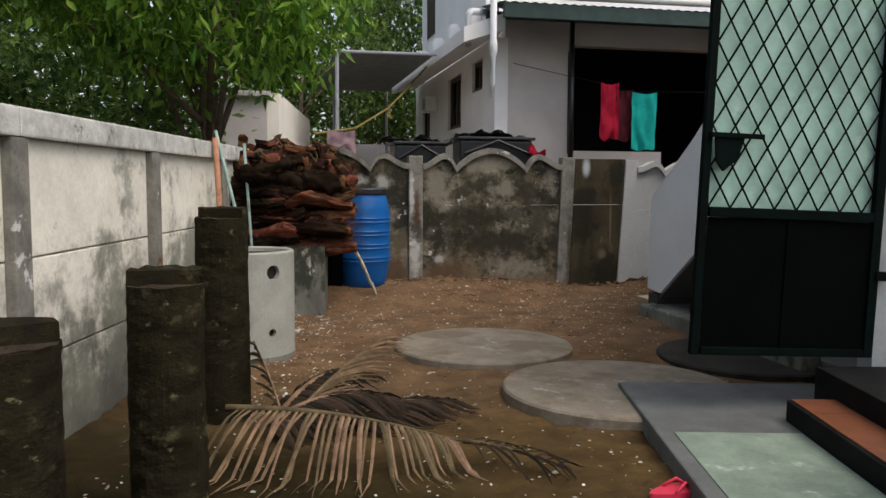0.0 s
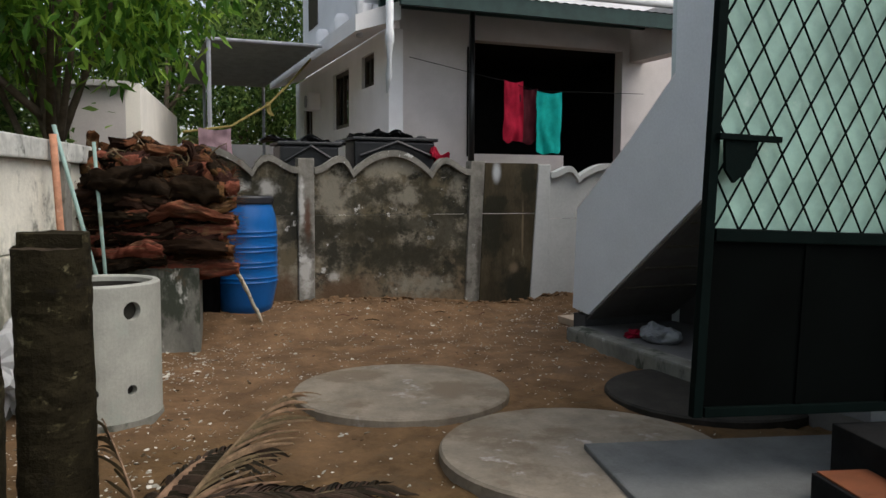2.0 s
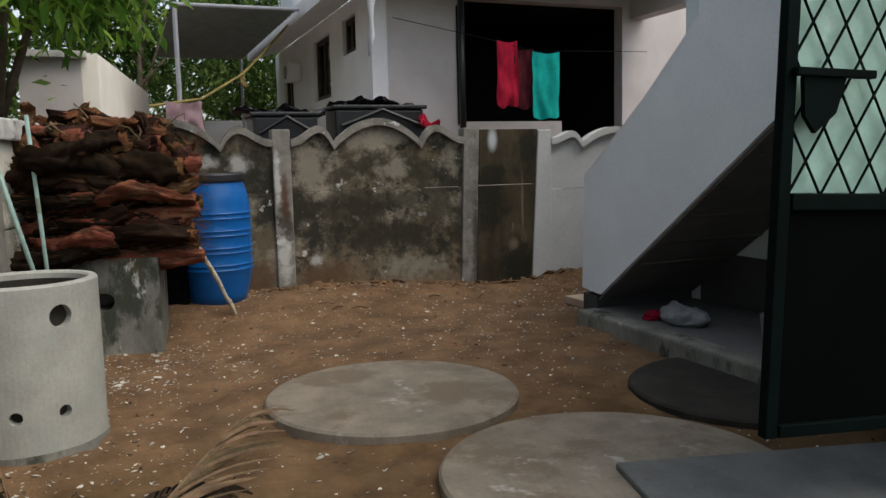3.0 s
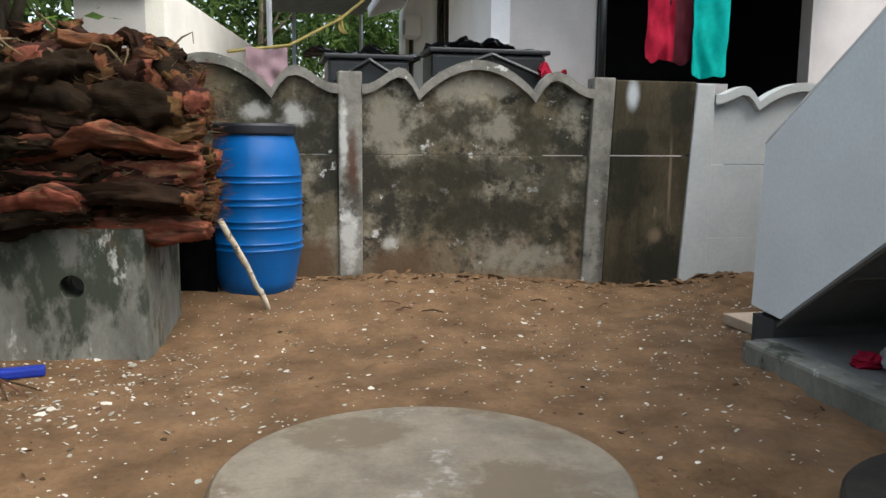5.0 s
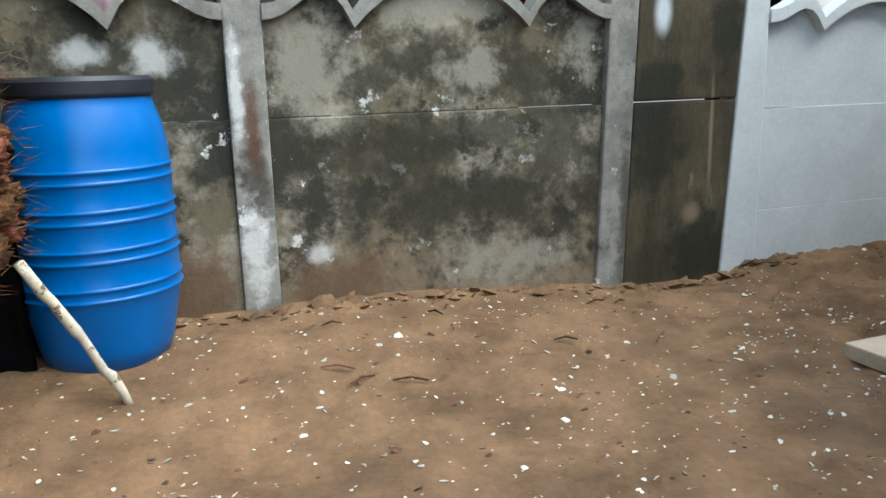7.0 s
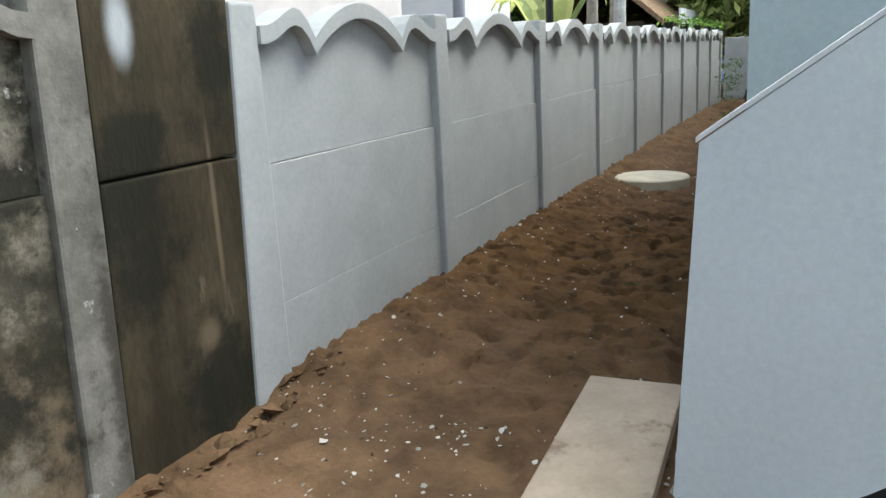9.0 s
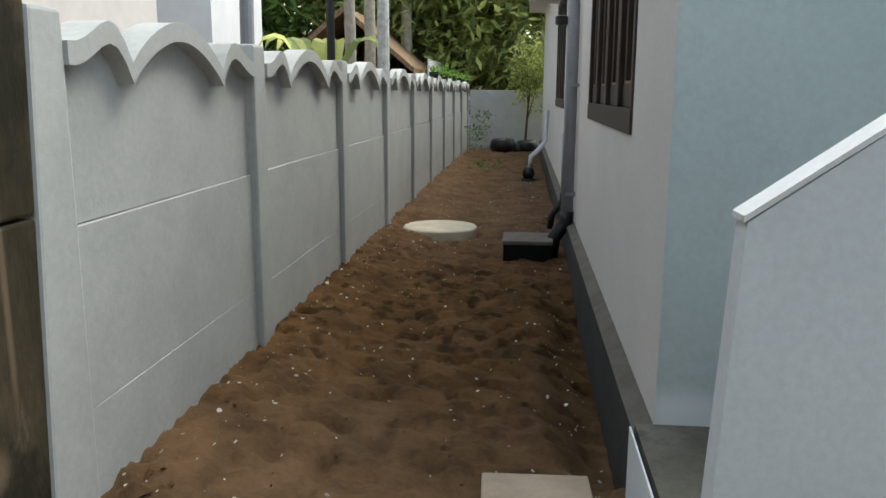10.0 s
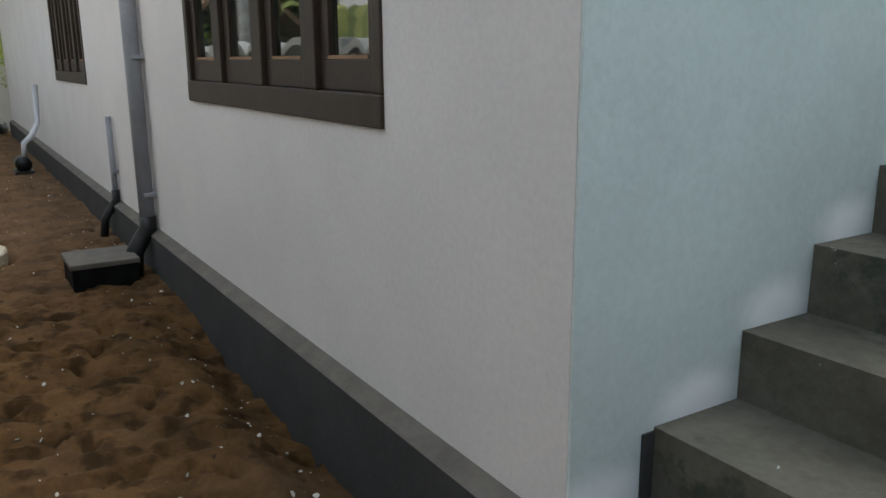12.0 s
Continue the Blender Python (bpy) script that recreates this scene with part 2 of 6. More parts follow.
HOUSE_WHITE = mat("house_white_paint", (0.70, 0.67, 0.65), 0.8, spread=0.04, scale=2, bump=0.07, fine=50, stain=(0.63, 0.60, 0.58), stain_scale=2, stain_at=0.55, stain_soft=0.3, spec=0.25)
HOUSE_BLUE = mat("pale_blue_paint", (0.585, 0.665, 0.66), 0.75, spread=0.05, scale=2, bump=0.07, fine=50, stain=(0.50, 0.57, 0.58), stain_scale=2.4, stain_at=0.55, stain_soft=0.25, spec=0.25)
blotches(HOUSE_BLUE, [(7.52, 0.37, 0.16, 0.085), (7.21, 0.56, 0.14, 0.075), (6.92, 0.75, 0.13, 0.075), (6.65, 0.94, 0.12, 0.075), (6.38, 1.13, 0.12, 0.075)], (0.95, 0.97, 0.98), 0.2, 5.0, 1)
STAIR_WHITE = mat("stair_white_paint", (0.7488, 0.79, 0.816), 0.8, spread=0.04, scale=2, bump=0.05, fine=50, spec=0.25)
PORCH_WHITE = mat("porch_white_paint", (0.8925, 0.924, 0.903), 0.7, spread=0.03, scale=2, bump=0.1, fine=50, spec=0.3)
# bare plaster, base lowered to take in the deep shade under the stairs
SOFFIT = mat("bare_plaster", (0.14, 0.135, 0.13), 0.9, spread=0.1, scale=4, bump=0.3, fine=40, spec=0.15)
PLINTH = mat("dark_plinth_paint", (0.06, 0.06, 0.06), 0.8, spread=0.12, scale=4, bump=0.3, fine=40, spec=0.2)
PLINTH_TOP = mat("grey_ledge", (0.15, 0.135, 0.115), 0.85, spread=0.15, scale=8, bump=0.3, fine=40, spec=0.2)
BLACK_OXIDE = mat("black_oxide_floor", (0.012, 0.012, 0.012), 0.75, spread=0.3, scale=8, bump=0.1, fine=60, spec=0.08)
STEP = mat("cement_step", (0.1224, 0.1155, 0.0924), 0.85, spread=0.25, scale=5, bump=0.4, fine=40, stain=[((0.06, 0.065, 0.05), 4, 0.52, 0.12), ((0.5, 0.53, 0.53), 12, 0.68, 0.03)], spec=0.2)
CEMENT = mat("grey_cement", (0.1239, 0.1281, 0.1239), 0.85, spread=0.18, scale=4, bump=0.3, fine=50, stain=(0.18, 0.19, 0.18), stain_scale=3, stain_at=0.55, stain_soft=0.15, spec=0.2)
GREEN_CEMENT = mat("pale_green_cement", (0.2057, 0.2617, 0.2057), 0.7, spread=0.2, scale=5, bump=0.2, fine=50, stain=(0.50, 0.56, 0.46), stain_scale=5, stain_at=0.55, stain_soft=0.15, spec=0.3)
DISC = mat("disc_concrete", (0.2112, 0.181, 0.1393), 0.9, spread=0.2, scale=5, bump=0.4, fine=50, stain=[((0.15, 0.12, 0.085), 2.6, 0.5, 0.1), ((0.33, 0.31, 0.28), 4, 0.58, 0.1)], spec=0.15)
PALE_COVER = mat("pale_cream_cement", (0.62, 0.56, 0.43), 0.85, spread=0.12, scale=6, bump=0.3, fine=50, spec=0.2)
DISC_DARK = mat("dark_concrete", (0.03, 0.027, 0.022), 0.8, spread=0.3, scale=6, bump=0.4, fine=50, spec=0.2)
PALE_SLAB = mat("pale_stone_slab", (0.41, 0.322, 0.235), 0.8, spread=0.12, scale=5, bump=0.3, fine=50, stain=(0.22, 0.16, 0.11), stain_scale=4, stain_at=0.53, stain_soft=0.1, spec=0.2)
RING = mat("ring_concrete", (0.345, 0.345, 0.305), 0.85, spread=0.12, scale=5, bump=0.3, fine=60, stain=(0.31, 0.33, 0.29), stain_scale=4, stain_at=0.55, stain_soft=0.15, spec=0.2)
TANK = mat("stained_tank_concrete", (0.187, 0.185, 0.16), 0.9, spread=0.3, scale=4, bump=0.4, fine=40,
           stain=[((0.045, 0.052, 0.038), 3.5, 0.50, 0.10), ((0.10, 0.075, 0.045), 3.0, 0.58, 0.08), ((0.42, 0.42, 0.38), 5, 0.60, 0.06)], spec=0.2, stretch=(1, 1, 0.5))
# near-black: paints the shade of rooms and openings; also the line and grille frame
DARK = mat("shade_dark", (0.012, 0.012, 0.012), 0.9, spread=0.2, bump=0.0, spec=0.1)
RED_TILE = mat("red_oxide_tile", (0.192, 0.066, 0.03), 0.5, spread=0.15, scale=10, bump=0.1, fine=90, spec=0.4)
CREAM_TILE = mat("cream_floor_tile", (0.44, 0.344, 0.224), 0.35, spread=0.08, scale=4, bump=0.03, fine=60, spec=0.5)
SKIRT = mat("brown_skirting_tile", (0.22, 0.18, 0.14), 0.5, spread=0.2, scale=14, bump=0.05, fine=60, spec=0.4)
GATE_GREEN = mat("dark_green_gate_paint", (0.0015, 0.005, 0.0043), 0.7, spread=0.25, scale=6, bump=0.15, fine=50, spec=0.05)
GATE_BLACK = mat("black_gate_sheet", (0.0013, 0.002, 0.0018), 0.9, spread=0.3, scale=3, bump=0.1, fine=50, stain=(0.05, 0.06, 0.055), stain_scale=14, stain_at=0.74, stain_soft=0.02, spec=0.04)
FROST = mat("frosted_plastic_sheet", (0.32, 0.50, 0.42), 0.4, spread=0.15, scale=4, bump=0.15, fine=20, stain=(0.50, 0.64, 0.56), stain_scale=5, stain_at=0.56, stain_soft=0.2, spec=0.4)
JAMB = mat("grey_jamb", (0.30, 0.32, 0.33), 0.8, spread=0.1, bump=0.1, spec=0.2)
DRUM = mat("blue_plastic", (0.0032, 0.098, 0.34), 0.33, spread=0.08, scale=5, bump=0.05, fine=60, spec=0.35)
DRUM_LID = mat("black_lid", (0.012, 0.013, 0.018), 0.5, spread=0.2, bump=0.05, spec=0.4)
NAVY = mat("navy_plastic", (0.006, 0.012, 0.035), 0.4, spread=0.1, bump=0.05, spec=0.2)
RED = mat("red_plastic", (0.45, 0.03, 0.025), 0.4, spread=0.1, bump=0.05, spec=0.45)
STEEL = mat("dull_steel", (0.45, 0.45, 0.43), 0.35, metal=0.9, spread=0.1, bump=0.05)
PINK = mat("pink_rubber", (0.60, 0.035, 0.075), 0.6, spread=0.1, bump=0.1, spec=0.3)
BARK = mat("coconut_bark", (0.019, 0.0155, 0.0085), 0.95, spread=0.35, scale=9, bump=1.0, fine=35, stain=[((0.075, 0.066, 0.034), 7, 0.55, 0.14), ((0.13, 0.115, 0.065), 13, 0.60, 0.07), ((0.012, 0.010, 0.008), 4, 0.55, 0.1)], spec=0.05, stretch=(1, 1, 1.4))
BARK_CUT = mat("cut_log_end", (0.04, 0.029, 0.019), 0.95, spread=0.3, scale=12, bump=0.8, fine=50, spec=0.1)
HUSK = mat("rust_brown_bark", (0.112, 0.047, 0.021), 0.95, spread=0.4, scale=7, bump=1.0, fine=40, per=0.55, stain=[((0.05, 0.025, 0.016), 6, 0.5, 0.12), ((0.20, 0.115, 0.06), 6, 0.54, 0.10)], spec=0.1, stretch=(0.35, 1, 1.6))
HUSK_END = mat("torn_bark_inside", (0.135, 0.060, 0.028), 0.95, spread=0.4, scale=12, bump=1.0, fine=50, per=0.5, stain=[((0.16, 0.06, 0.03), 9, 0.5, 0.12)], spec=0.1)
HUSK_DARK = mat("dark_fibrous_bark", (0.024, 0.0125, 0.0072), 0.95, spread=0.4, scale=8, bump=1.0, fine=40, per=0.5, stain=[((0.12, 0.06, 0.032), 7, 0.6, 0.08)], spec=0.1, stretch=(0.35, 1, 1.6))
STRAW = mat("dry_palm_leaf", (0.150, 0.104, 0.058), 0.9, spread=0.35, scale=12, bump=0.3, fine=80, per=0.4, spec=0.2)
STRAW_DARK = mat("old_palm_leaf", (0.0291, 0.0202, 0.0123), 0.9, spread=0.3, scale=12, bump=0.3, fine=80, per=0.5, spec=0.15)
PEELED = mat("peeled_branch", (0.50, 0.44, 0.34), 0.85, spread=0.25, scale=14, bump=0.3, stain=(0.12, 0.085, 0.05), stain_scale=16, stain_at=0.54, stain_soft=0.06, spec=0.2)
TWIG = mat("dry_twig", (0.17, 0.12, 0.07), 0.9, spread=0.2, scale=20, bump=0.2, per=0.3, spec=0.1)
ROD = mat("painted_rod", (0.255, 0.374, 0.34), 0.6, spread=0.15, scale=12, bump=0.1, spec=0.3)
ROD_ORANGE = mat("orange_rusty_pipe", (0.42, 0.20, 0.12), 0.7, spread=0.25, scale=14, bump=0.2, stain=(0.5, 0.42, 0.36), stain_scale=8, stain_at=0.6, stain_soft=0.08, spec=0.2)
WOOD_DARK = mat("dark_window_wood", (0.045, 0.030, 0.022), 0.5, spread=0.2, scale=8, bump=0.15, fine=60, spec=0.4)
WOOD_EDGE = mat("worn_wood_bead", (0.30, 0.18, 0.10), 0.6, spread=0.2, scale=20, bump=0.1, spec=0.3)
PIPE_GREY = mat("grey_pvc", (0.33, 0.34, 0.37), 0.5, spread=0.08, bump=0.05, spec=0.4)
PIPE_WHITE = mat("white_pvc", (0.62, 0.63, 0.64), 0.5, spread=0.06, bump=0.05, spec=0.4)
BLACK_PLASTIC = mat("black_plastic", (0.010, 0.011, 0.012), 0.4, spread=0.2, bump=0.1, spec=0.45)
BLACK_SHEET = mat("matt_black_sheet", (0.006, 0.006, 0.007), 0.9, spread=0.3, bump=0.2, spec=0.05)
BLUE_PLASTIC = mat("deep_blue_plastic", (0.01, 0.03, 0.30), 0.5, spread=0.1, bump=0.1, spec=0.4)
CHIP = mat("white_chips", (0.43, 0.41, 0.355), 0.7, spread=0.1, scale=30, bump=0.1, per=0.35, spec=0.2)
LITTER = mat("brown_litter", (0.09, 0.05, 0.03), 0.9, spread=0.3, scale=30, bump=0.2, per=0.5, spec=0.1)
LEAF = mat("leaf_green", (0.155, 0.31, 0.04), 0.55, spread=0.25, scale=3, bump=0.1, per=0.5, spec=0.3)
LEAF_FAR = mat("far_leaf", (0.11, 0.19, 0.05), 0.7, spread=0.3, scale=1, bump=0.0, per=0.5, spec=0.2)
# yellow-green leaf, base raised to carry the glow at the passage end
LEAF_YELLOW = mat("yellow_green_leaf", (0.40, 0.46, 0.16), 0.6, spread=0.3, scale=1, bump=0.0, per=0.4, spec=0.2)
PALM_TRUNK = mat("pale_palm_trunk", (0.36, 0.32, 0.26), 0.95, spread=0.25, scale=8, bump=0.6, fine=30, spec=0.1)
TRUNK = mat("tree_trunk", (0.15, 0.12, 0.085), 0.95, spread=0.3, scale=8, bump=0.8, fine=30, spec=0.1)
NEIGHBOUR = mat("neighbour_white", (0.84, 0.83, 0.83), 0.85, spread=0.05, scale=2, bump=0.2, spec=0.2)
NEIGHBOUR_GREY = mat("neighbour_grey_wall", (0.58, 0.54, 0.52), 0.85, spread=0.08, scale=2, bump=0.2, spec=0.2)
CREAM_WALL = mat("cream_building_wall", (0.8904, 0.848, 0.7632), 0.85, spread=0.06, scale=2, bump=0.2, spec=0.2)
GREEN_SHEET = mat("dark_green_roof_sheet", (0.02, 0.045, 0.04), 0.6, spread=0.2, bump=0.1, spec=0.3)
GREY_SHEET = mat("grey_roof_sheet", (0.19, 0.21, 0.20), 0.6, spread=0.15, bump=0.1, spec=0.3)
CLOTH_RED = mat("crimson_cloth", (0.30, 0.01, 0.03), 0.9, spread=0.2, scale=9, bump=0.3, spec=0.1)
CLOTH_MAROON = mat("maroon_cloth", (0.06, 0.01, 0.015), 0.9, spread=0.2, scale=9, bump=0.3, spec=0.1)
CLOTH_TEAL = mat("teal_cloth", (0.005, 0.30, 0.26), 0.85, spread=0.15, scale=9, bump=0.3, spec=0.1)
CLOTH_PINK = mat("faded_pink_cloth", (0.30, 0.20, 0.225), 0.9, spread=0.12, scale=9, bump=0.3, spec=0.1)
ROPE = mat("yellow_rope", (0.252, 0.204, 0.072), 0.9, spread=0.2, bump=0.2, spec=0.1)
THATCH = mat("thatch", (0.26, 0.175, 0.11), 0.95, spread=0.35, scale=12, bump=0.8, spec=0.1)
BLUE_SHEET = mat("blue_tarpaulin", (0.02, 0.10, 0.35), 0.6, spread=0.15, bump=0.2, spec=0.3)
# dimmer copy of the white plastic: shade under the stairs put into its colour
BAG_SHADED = mat("shaded_white_plastic", (0.24, 0.25, 0.26), 0.6, spread=0.15, bump=0.4, fine=25, spec=0.2)
BAG = mat("white_plastic_bag", (0.50, 0.51, 0.52), 0.45, spread=0.1, bump=0.4, fine=25, spec=0.4)

for leaf_ in (LEAF, LEAF_FAR, LEAF_YELLOW):
    nt_ = leaf_.node_tree
    b_, o_ = nt_.nodes["Principled BSDF"], nt_.nodes["Material Output"]
    tr_, mx_ = nt_.nodes.new("ShaderNodeBsdfTranslucent"), nt_.nodes.new("ShaderNodeMixShader")
    mx_.inputs[0].default_value = 0.55
    nt_.links.new(b_.inputs["Base Color"].links[0].from_socket, tr_.inputs["Color"])
    nt_.links.new(b_.outputs[0], mx_.inputs[1])
    nt_.links.new(tr_.outputs[0], mx_.inputs[2])
    nt_.links.new(mx_.outputs[0], o_.inputs["Surface"])

GLASS = bpy.data.materials.new("window_glass")
GLASS.use_nodes = True
_b = GLASS.node_tree.nodes["Principled BSDF"]
_b.inputs["Base Color"].default_value = (0.02, 0.025, 0.02, 1)
_b.inputs["Roughness"].default_value = 0.03
_b.inputs["Specular IOR Level"].default_value = 1.0
_b.inputs["IOR"].default_value = 2.0


# ---- mesh helpers ----
BASE = {}


def thing(name, at, label="", category="", group="", kind=""):
    ob = new(name)
    ob.empty_display_size = 0.1
    ob.location = at
    BASE[ob] = Vector(at)
    return tagged(ob, label, category, group, kind)


def part(name, bm, material, parent=None, label="", smooth=False, **tags):
    """One mesh object from a bmesh in world places, under a thing, under a part, or alone."""
    base = BASE.get(parent, Vector((0, 0, 0)))
    if isinstance(bm, bmesh.types.BMesh):
        if base.length:
            bmesh.ops.translate(bm, verts=bm.verts, vec=-base)
        me = bpy.data.meshes.new(name)
        bm.to_mesh(me)
        bm.free()
    else:
        verts, faces = bm
        me = bpy.data.meshes.new(name)
        me.from_pydata([tuple(Vector(v) - base) for v in verts] if base.length else verts, [], faces)
    for m in (material if isinstance(material, (list, tuple)) else (material,)):
        me.materials.append(m)
    if smooth:
        me.polygons.foreach_set("use_smooth", [True] * len(me.polygons))
    ob = new(name, me)
    if parent is not None:
        ob.parent = parent
    BASE[ob] = base
    return tagged(ob, label, **tags)


def solid(name, bm, material, label, category, group="", kind="", smooth=False):
    """A thing that is one mesh; its origin is at the middle of its base."""
    lo = Vector([min(v.co[i] for v in bm.verts) for i in range(3)])
    hi = Vector([max(v.co[i] for v in bm.verts) for i in range(3)])
    base = Vector(((lo.x + hi.x) / 2, (lo.y + hi.y) / 2, lo.z))
    bmesh.ops.translate(bm, verts=bm.verts, vec=-base)
    me = bpy.data.meshes.new(name)
    bm.to_mesh(me)
    bm.free()
    for m in (material if isinstance(material, (list, tuple)) else (material,)):
        me.materials.append(m)
    if smooth:
        me.polygons.foreach_set("use_smooth", [True] * len(me.polygons))
    ob = new(name, me)
    ob.location = base
    BASE[ob] = base
    return tagged(ob, label, category, group, kind)


def box(x0, x1, y0, y1, z0, z1, bevel=0.0, turn=0.0, pivot=None, bm=None):
    bm = bm or bmesh.new()
    m = Matrix.Translation(((x0 + x1) / 2, (y0 + y1) / 2, (z0 + z1) / 2)) @ Matrix.Diagonal((x1 - x0, y1 - y0, z1 - z0, 1))
    r = bmesh.ops.create_cube(bm, size=1, matrix=m)
    if bevel:
        edges = list({e for v in r["verts"] for e in v.link_edges})
        out = bmesh.ops.bevel(bm, geom=edges, offset=bevel, segments=2, affect="EDGES", profile=0.6)
        vs = list({v for f in out["faces"] for v in f.verts})
    else:
        vs = r["verts"]
    if turn:
        p = pivot or ((x0 + x1) / 2, (y0 + y1) / 2, 0)
        mm = Matrix.Translation(p) @ Matrix.Rotation(radians(turn), 4, "Z") @ Matrix.Translation([-c for c in p])
        bmesh.ops.transform(bm, matrix=mm, verts=vs)
    return bm


def tube(points, r, sides=10, bm=None, cap=True):
    """A round bar along points; r is a number or one for each point."""
    bm = bm or bmesh.new()
    pts = [Vector(p) for p in points]
    rs = r if isinstance(r, (list, tuple)) else [r] * len(pts)
    rings = []
    up = Vector((0, 0, 1))
    for i, p in enumerate(pts):
        d = (pts[min(i + 1, len(pts) - 1)] - pts[max(i - 1, 0)]).normalized()
        a = d.cross(up)
        if a.length < 0.05:
            a = d.cross(Vector((0, 1, 0)))
        a.normalize()
        b = d.cross(a)
        rings.append([bm.verts.new(p + (a * math.cos(q) + b * math.sin(q)) * rs[i]) for q in (2 * math.pi * k / sides for k in range(sides))])
    for u, v in zip(rings, rings[1:]):
        for k in range(sides):
            bm.faces.new((u[k], u[(k + 1) % sides], v[(k + 1) % sides], v[k]))
    if cap:
        bm.faces.new(rings[0][::-1])
        bm.faces.new(rings[-1])
    return bm


def lathe(cx, cy, profile, sides=48, bm=None, close=True):
    """A turned body: profile is (radius, z) from the bottom up."""
    bm = bm or bmesh.new()
    rings = [[bm.verts.new((cx + r * math.cos(a), cy + r * math.sin(a), z)) for a in (2 * math.pi * k / sides for k in range(sides))] for r, z in profile]
    for u, v in zip(rings, rings[1:]):
        for k in range(sides):
            bm.faces.new((u[k], u[(k + 1) % sides], v[(k + 1) % sides], v[k]))
    if close:
        bm.faces.new(rings[0][::-1])
        bm.faces.new(rings[-1])
    return bm


def prism(outline, depth0, depth1, axis="y", bm=None):
    """An outline in two axes, drawn out along the third."""
    bm = bm or bmesh.new()

    def at(p, d):
        return (p[0], d, p[1]) if axis == "y" else (d, p[0], p[1]) if axis == "x" else (p[0], p[1], d)
    a = [bm.verts.new(at(p, depth0)) for p in outline]
    b = [bm.verts.new(at(p, depth1)) for p in outline]
    bm.faces.new(a)
    bm.faces.new(b[::-1])
    n = len(outline)
    for i in range(n):
        bm.faces.new((a[i], b[i], b[(i + 1) % n], a[(i + 1) % n]))
    bmesh.ops.recalc_face_normals(bm, faces=bm.faces)
    return bm


def smooth_step(v, a, b):
    t = min(1, max(0, (v - a) / (b - a)))
    return t * t * (3 - 2 * t)


def ground_z(x, y):
    """The lie of the sand: low by the porch, heaped towards the back wall."""
    z = 0.01 + 0.05 * smooth_step(y, 4.8, 7.4)
    z += 0.14 * smooth_step(y, 8.0, 9.0) * (1 - smooth_step(x, 0.8, 3.0))
    z += 0.07 * smooth_step(y, 8.75, 9.2) * smooth_step(x, 2.6, 3.2) * (1 - smooth_step(x, 16, 19))
    z += 0.03 * smooth_step(y, 8.2, 9.2) * smooth_step(x, 2.0, 3.2) * (1 - smooth_step(x, 12, 16))
    z -= 0.13 * (1 - smooth_step(y, 7.70, 7.98)) * smooth_step(x, 3.42, 3.7) * (1 - smooth_step(x, 5.6, 6.8)) * smooth_step(y, 7.3, 7.6)
    z -= 0.06 * math.exp(-((x - 8.3) ** 2 + (y - 8.8) ** 2) / 0.18)
    return z


def ground_fine(x, y):
    z = ground_z(x, y) + 0.012 * noise.noise(Vector((x * 2.1, y * 2.1, 0)))
    lumps = 0.5 + 0.5 * smooth_step(x, 1.6, 2.6)
    dent = max(0, noise.noise(Vector((x * 9.5, y * 10.5, 9))) - 0.13)
    return z + lumps * (0.020 * noise.noise(Vector((x * 7, y * 7, 3))) + (0.006 + 0.016 * smooth_step(x, 2.8, 3.8)) * noise.noise(Vector((x * 17, y * 17, 5))) - (0.07 + 0.05 * smooth_step(x, 2.8, 3.8)) * dent)


# ---- ground ----
def build_ground():
    def ticks(spans):
        out = []
        for a, b, s in spans:
            n = max(1, round((b - a) / s))
            out += [a + (b - a) * i / n for i in range(n)]
        return out + [spans[-1][1]]
    xs = ticks([(-400, -30, 60), (-30, -3, 1.5), (-3, 9, 0.03), (9, 21, 0.10), (21, 40, 1.5), (40, 500, 60)])
    ys = ticks([(-400, -10, 60), (-10, 1, 1.0), (1, 9.6, 0.03), (9.6, 30, 1.5), (30, 500, 60)])
    nx = len(xs)
    verts = [(x, y, ground_fine(x, y) if -3.2 < x < 21 and 0.5 < y < 9.7 else 0.0) for y in ys for x in xs]
    faces = [(j * nx + i, j * nx + i + 1, (j + 1) * nx + i + 1, (j + 1) * nx + i) for j in range(len(ys) - 1) for i in range(nx - 1)]
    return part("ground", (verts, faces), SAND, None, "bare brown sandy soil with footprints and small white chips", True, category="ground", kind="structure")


build_ground()

# ---- back boundary wall ----
WALL_Y = 9.30


def coping_curve(x0, x1, z_edge, z_cusp, z_small, z_big):
    """The wavy top of one bay: small wave, tall arch, small wave."""
    w = x1 - x0
    a, b = x0 + 0.235 * w, x0 + 0.735 * w
    pts = []
    n = 8
    for i in range(n + 1):
        t = i / n
        z = z_edge + (z_cusp - z_edge) * t + (z_small - z_cusp) * 1.25 * math.sin(math.pi * min(1, t ** 1.5)) * (0.15 + 0.85 * t ** 0.5)
        pts.append((x0 + (a - x0) * t, z))
    for i in range(1, 17):
        t = i / 16
        pts.append((a + (b - a) * t, z_cusp + (z_big - z_cusp) * math.sin(math.pi * t) ** 0.85))
    for i in range(1, n + 1):
        t = i / n
        u = 1 - t
        z = z_edge + (z_cusp - z_edge) * u + (z_small - z_cusp) * 1.25 * math.sin(math.pi * min(1, u ** 1.5)) * (0.15 + 0.85 * u ** 0.5)
        pts.append((b + (x1 - b) * t, z))
    return pts


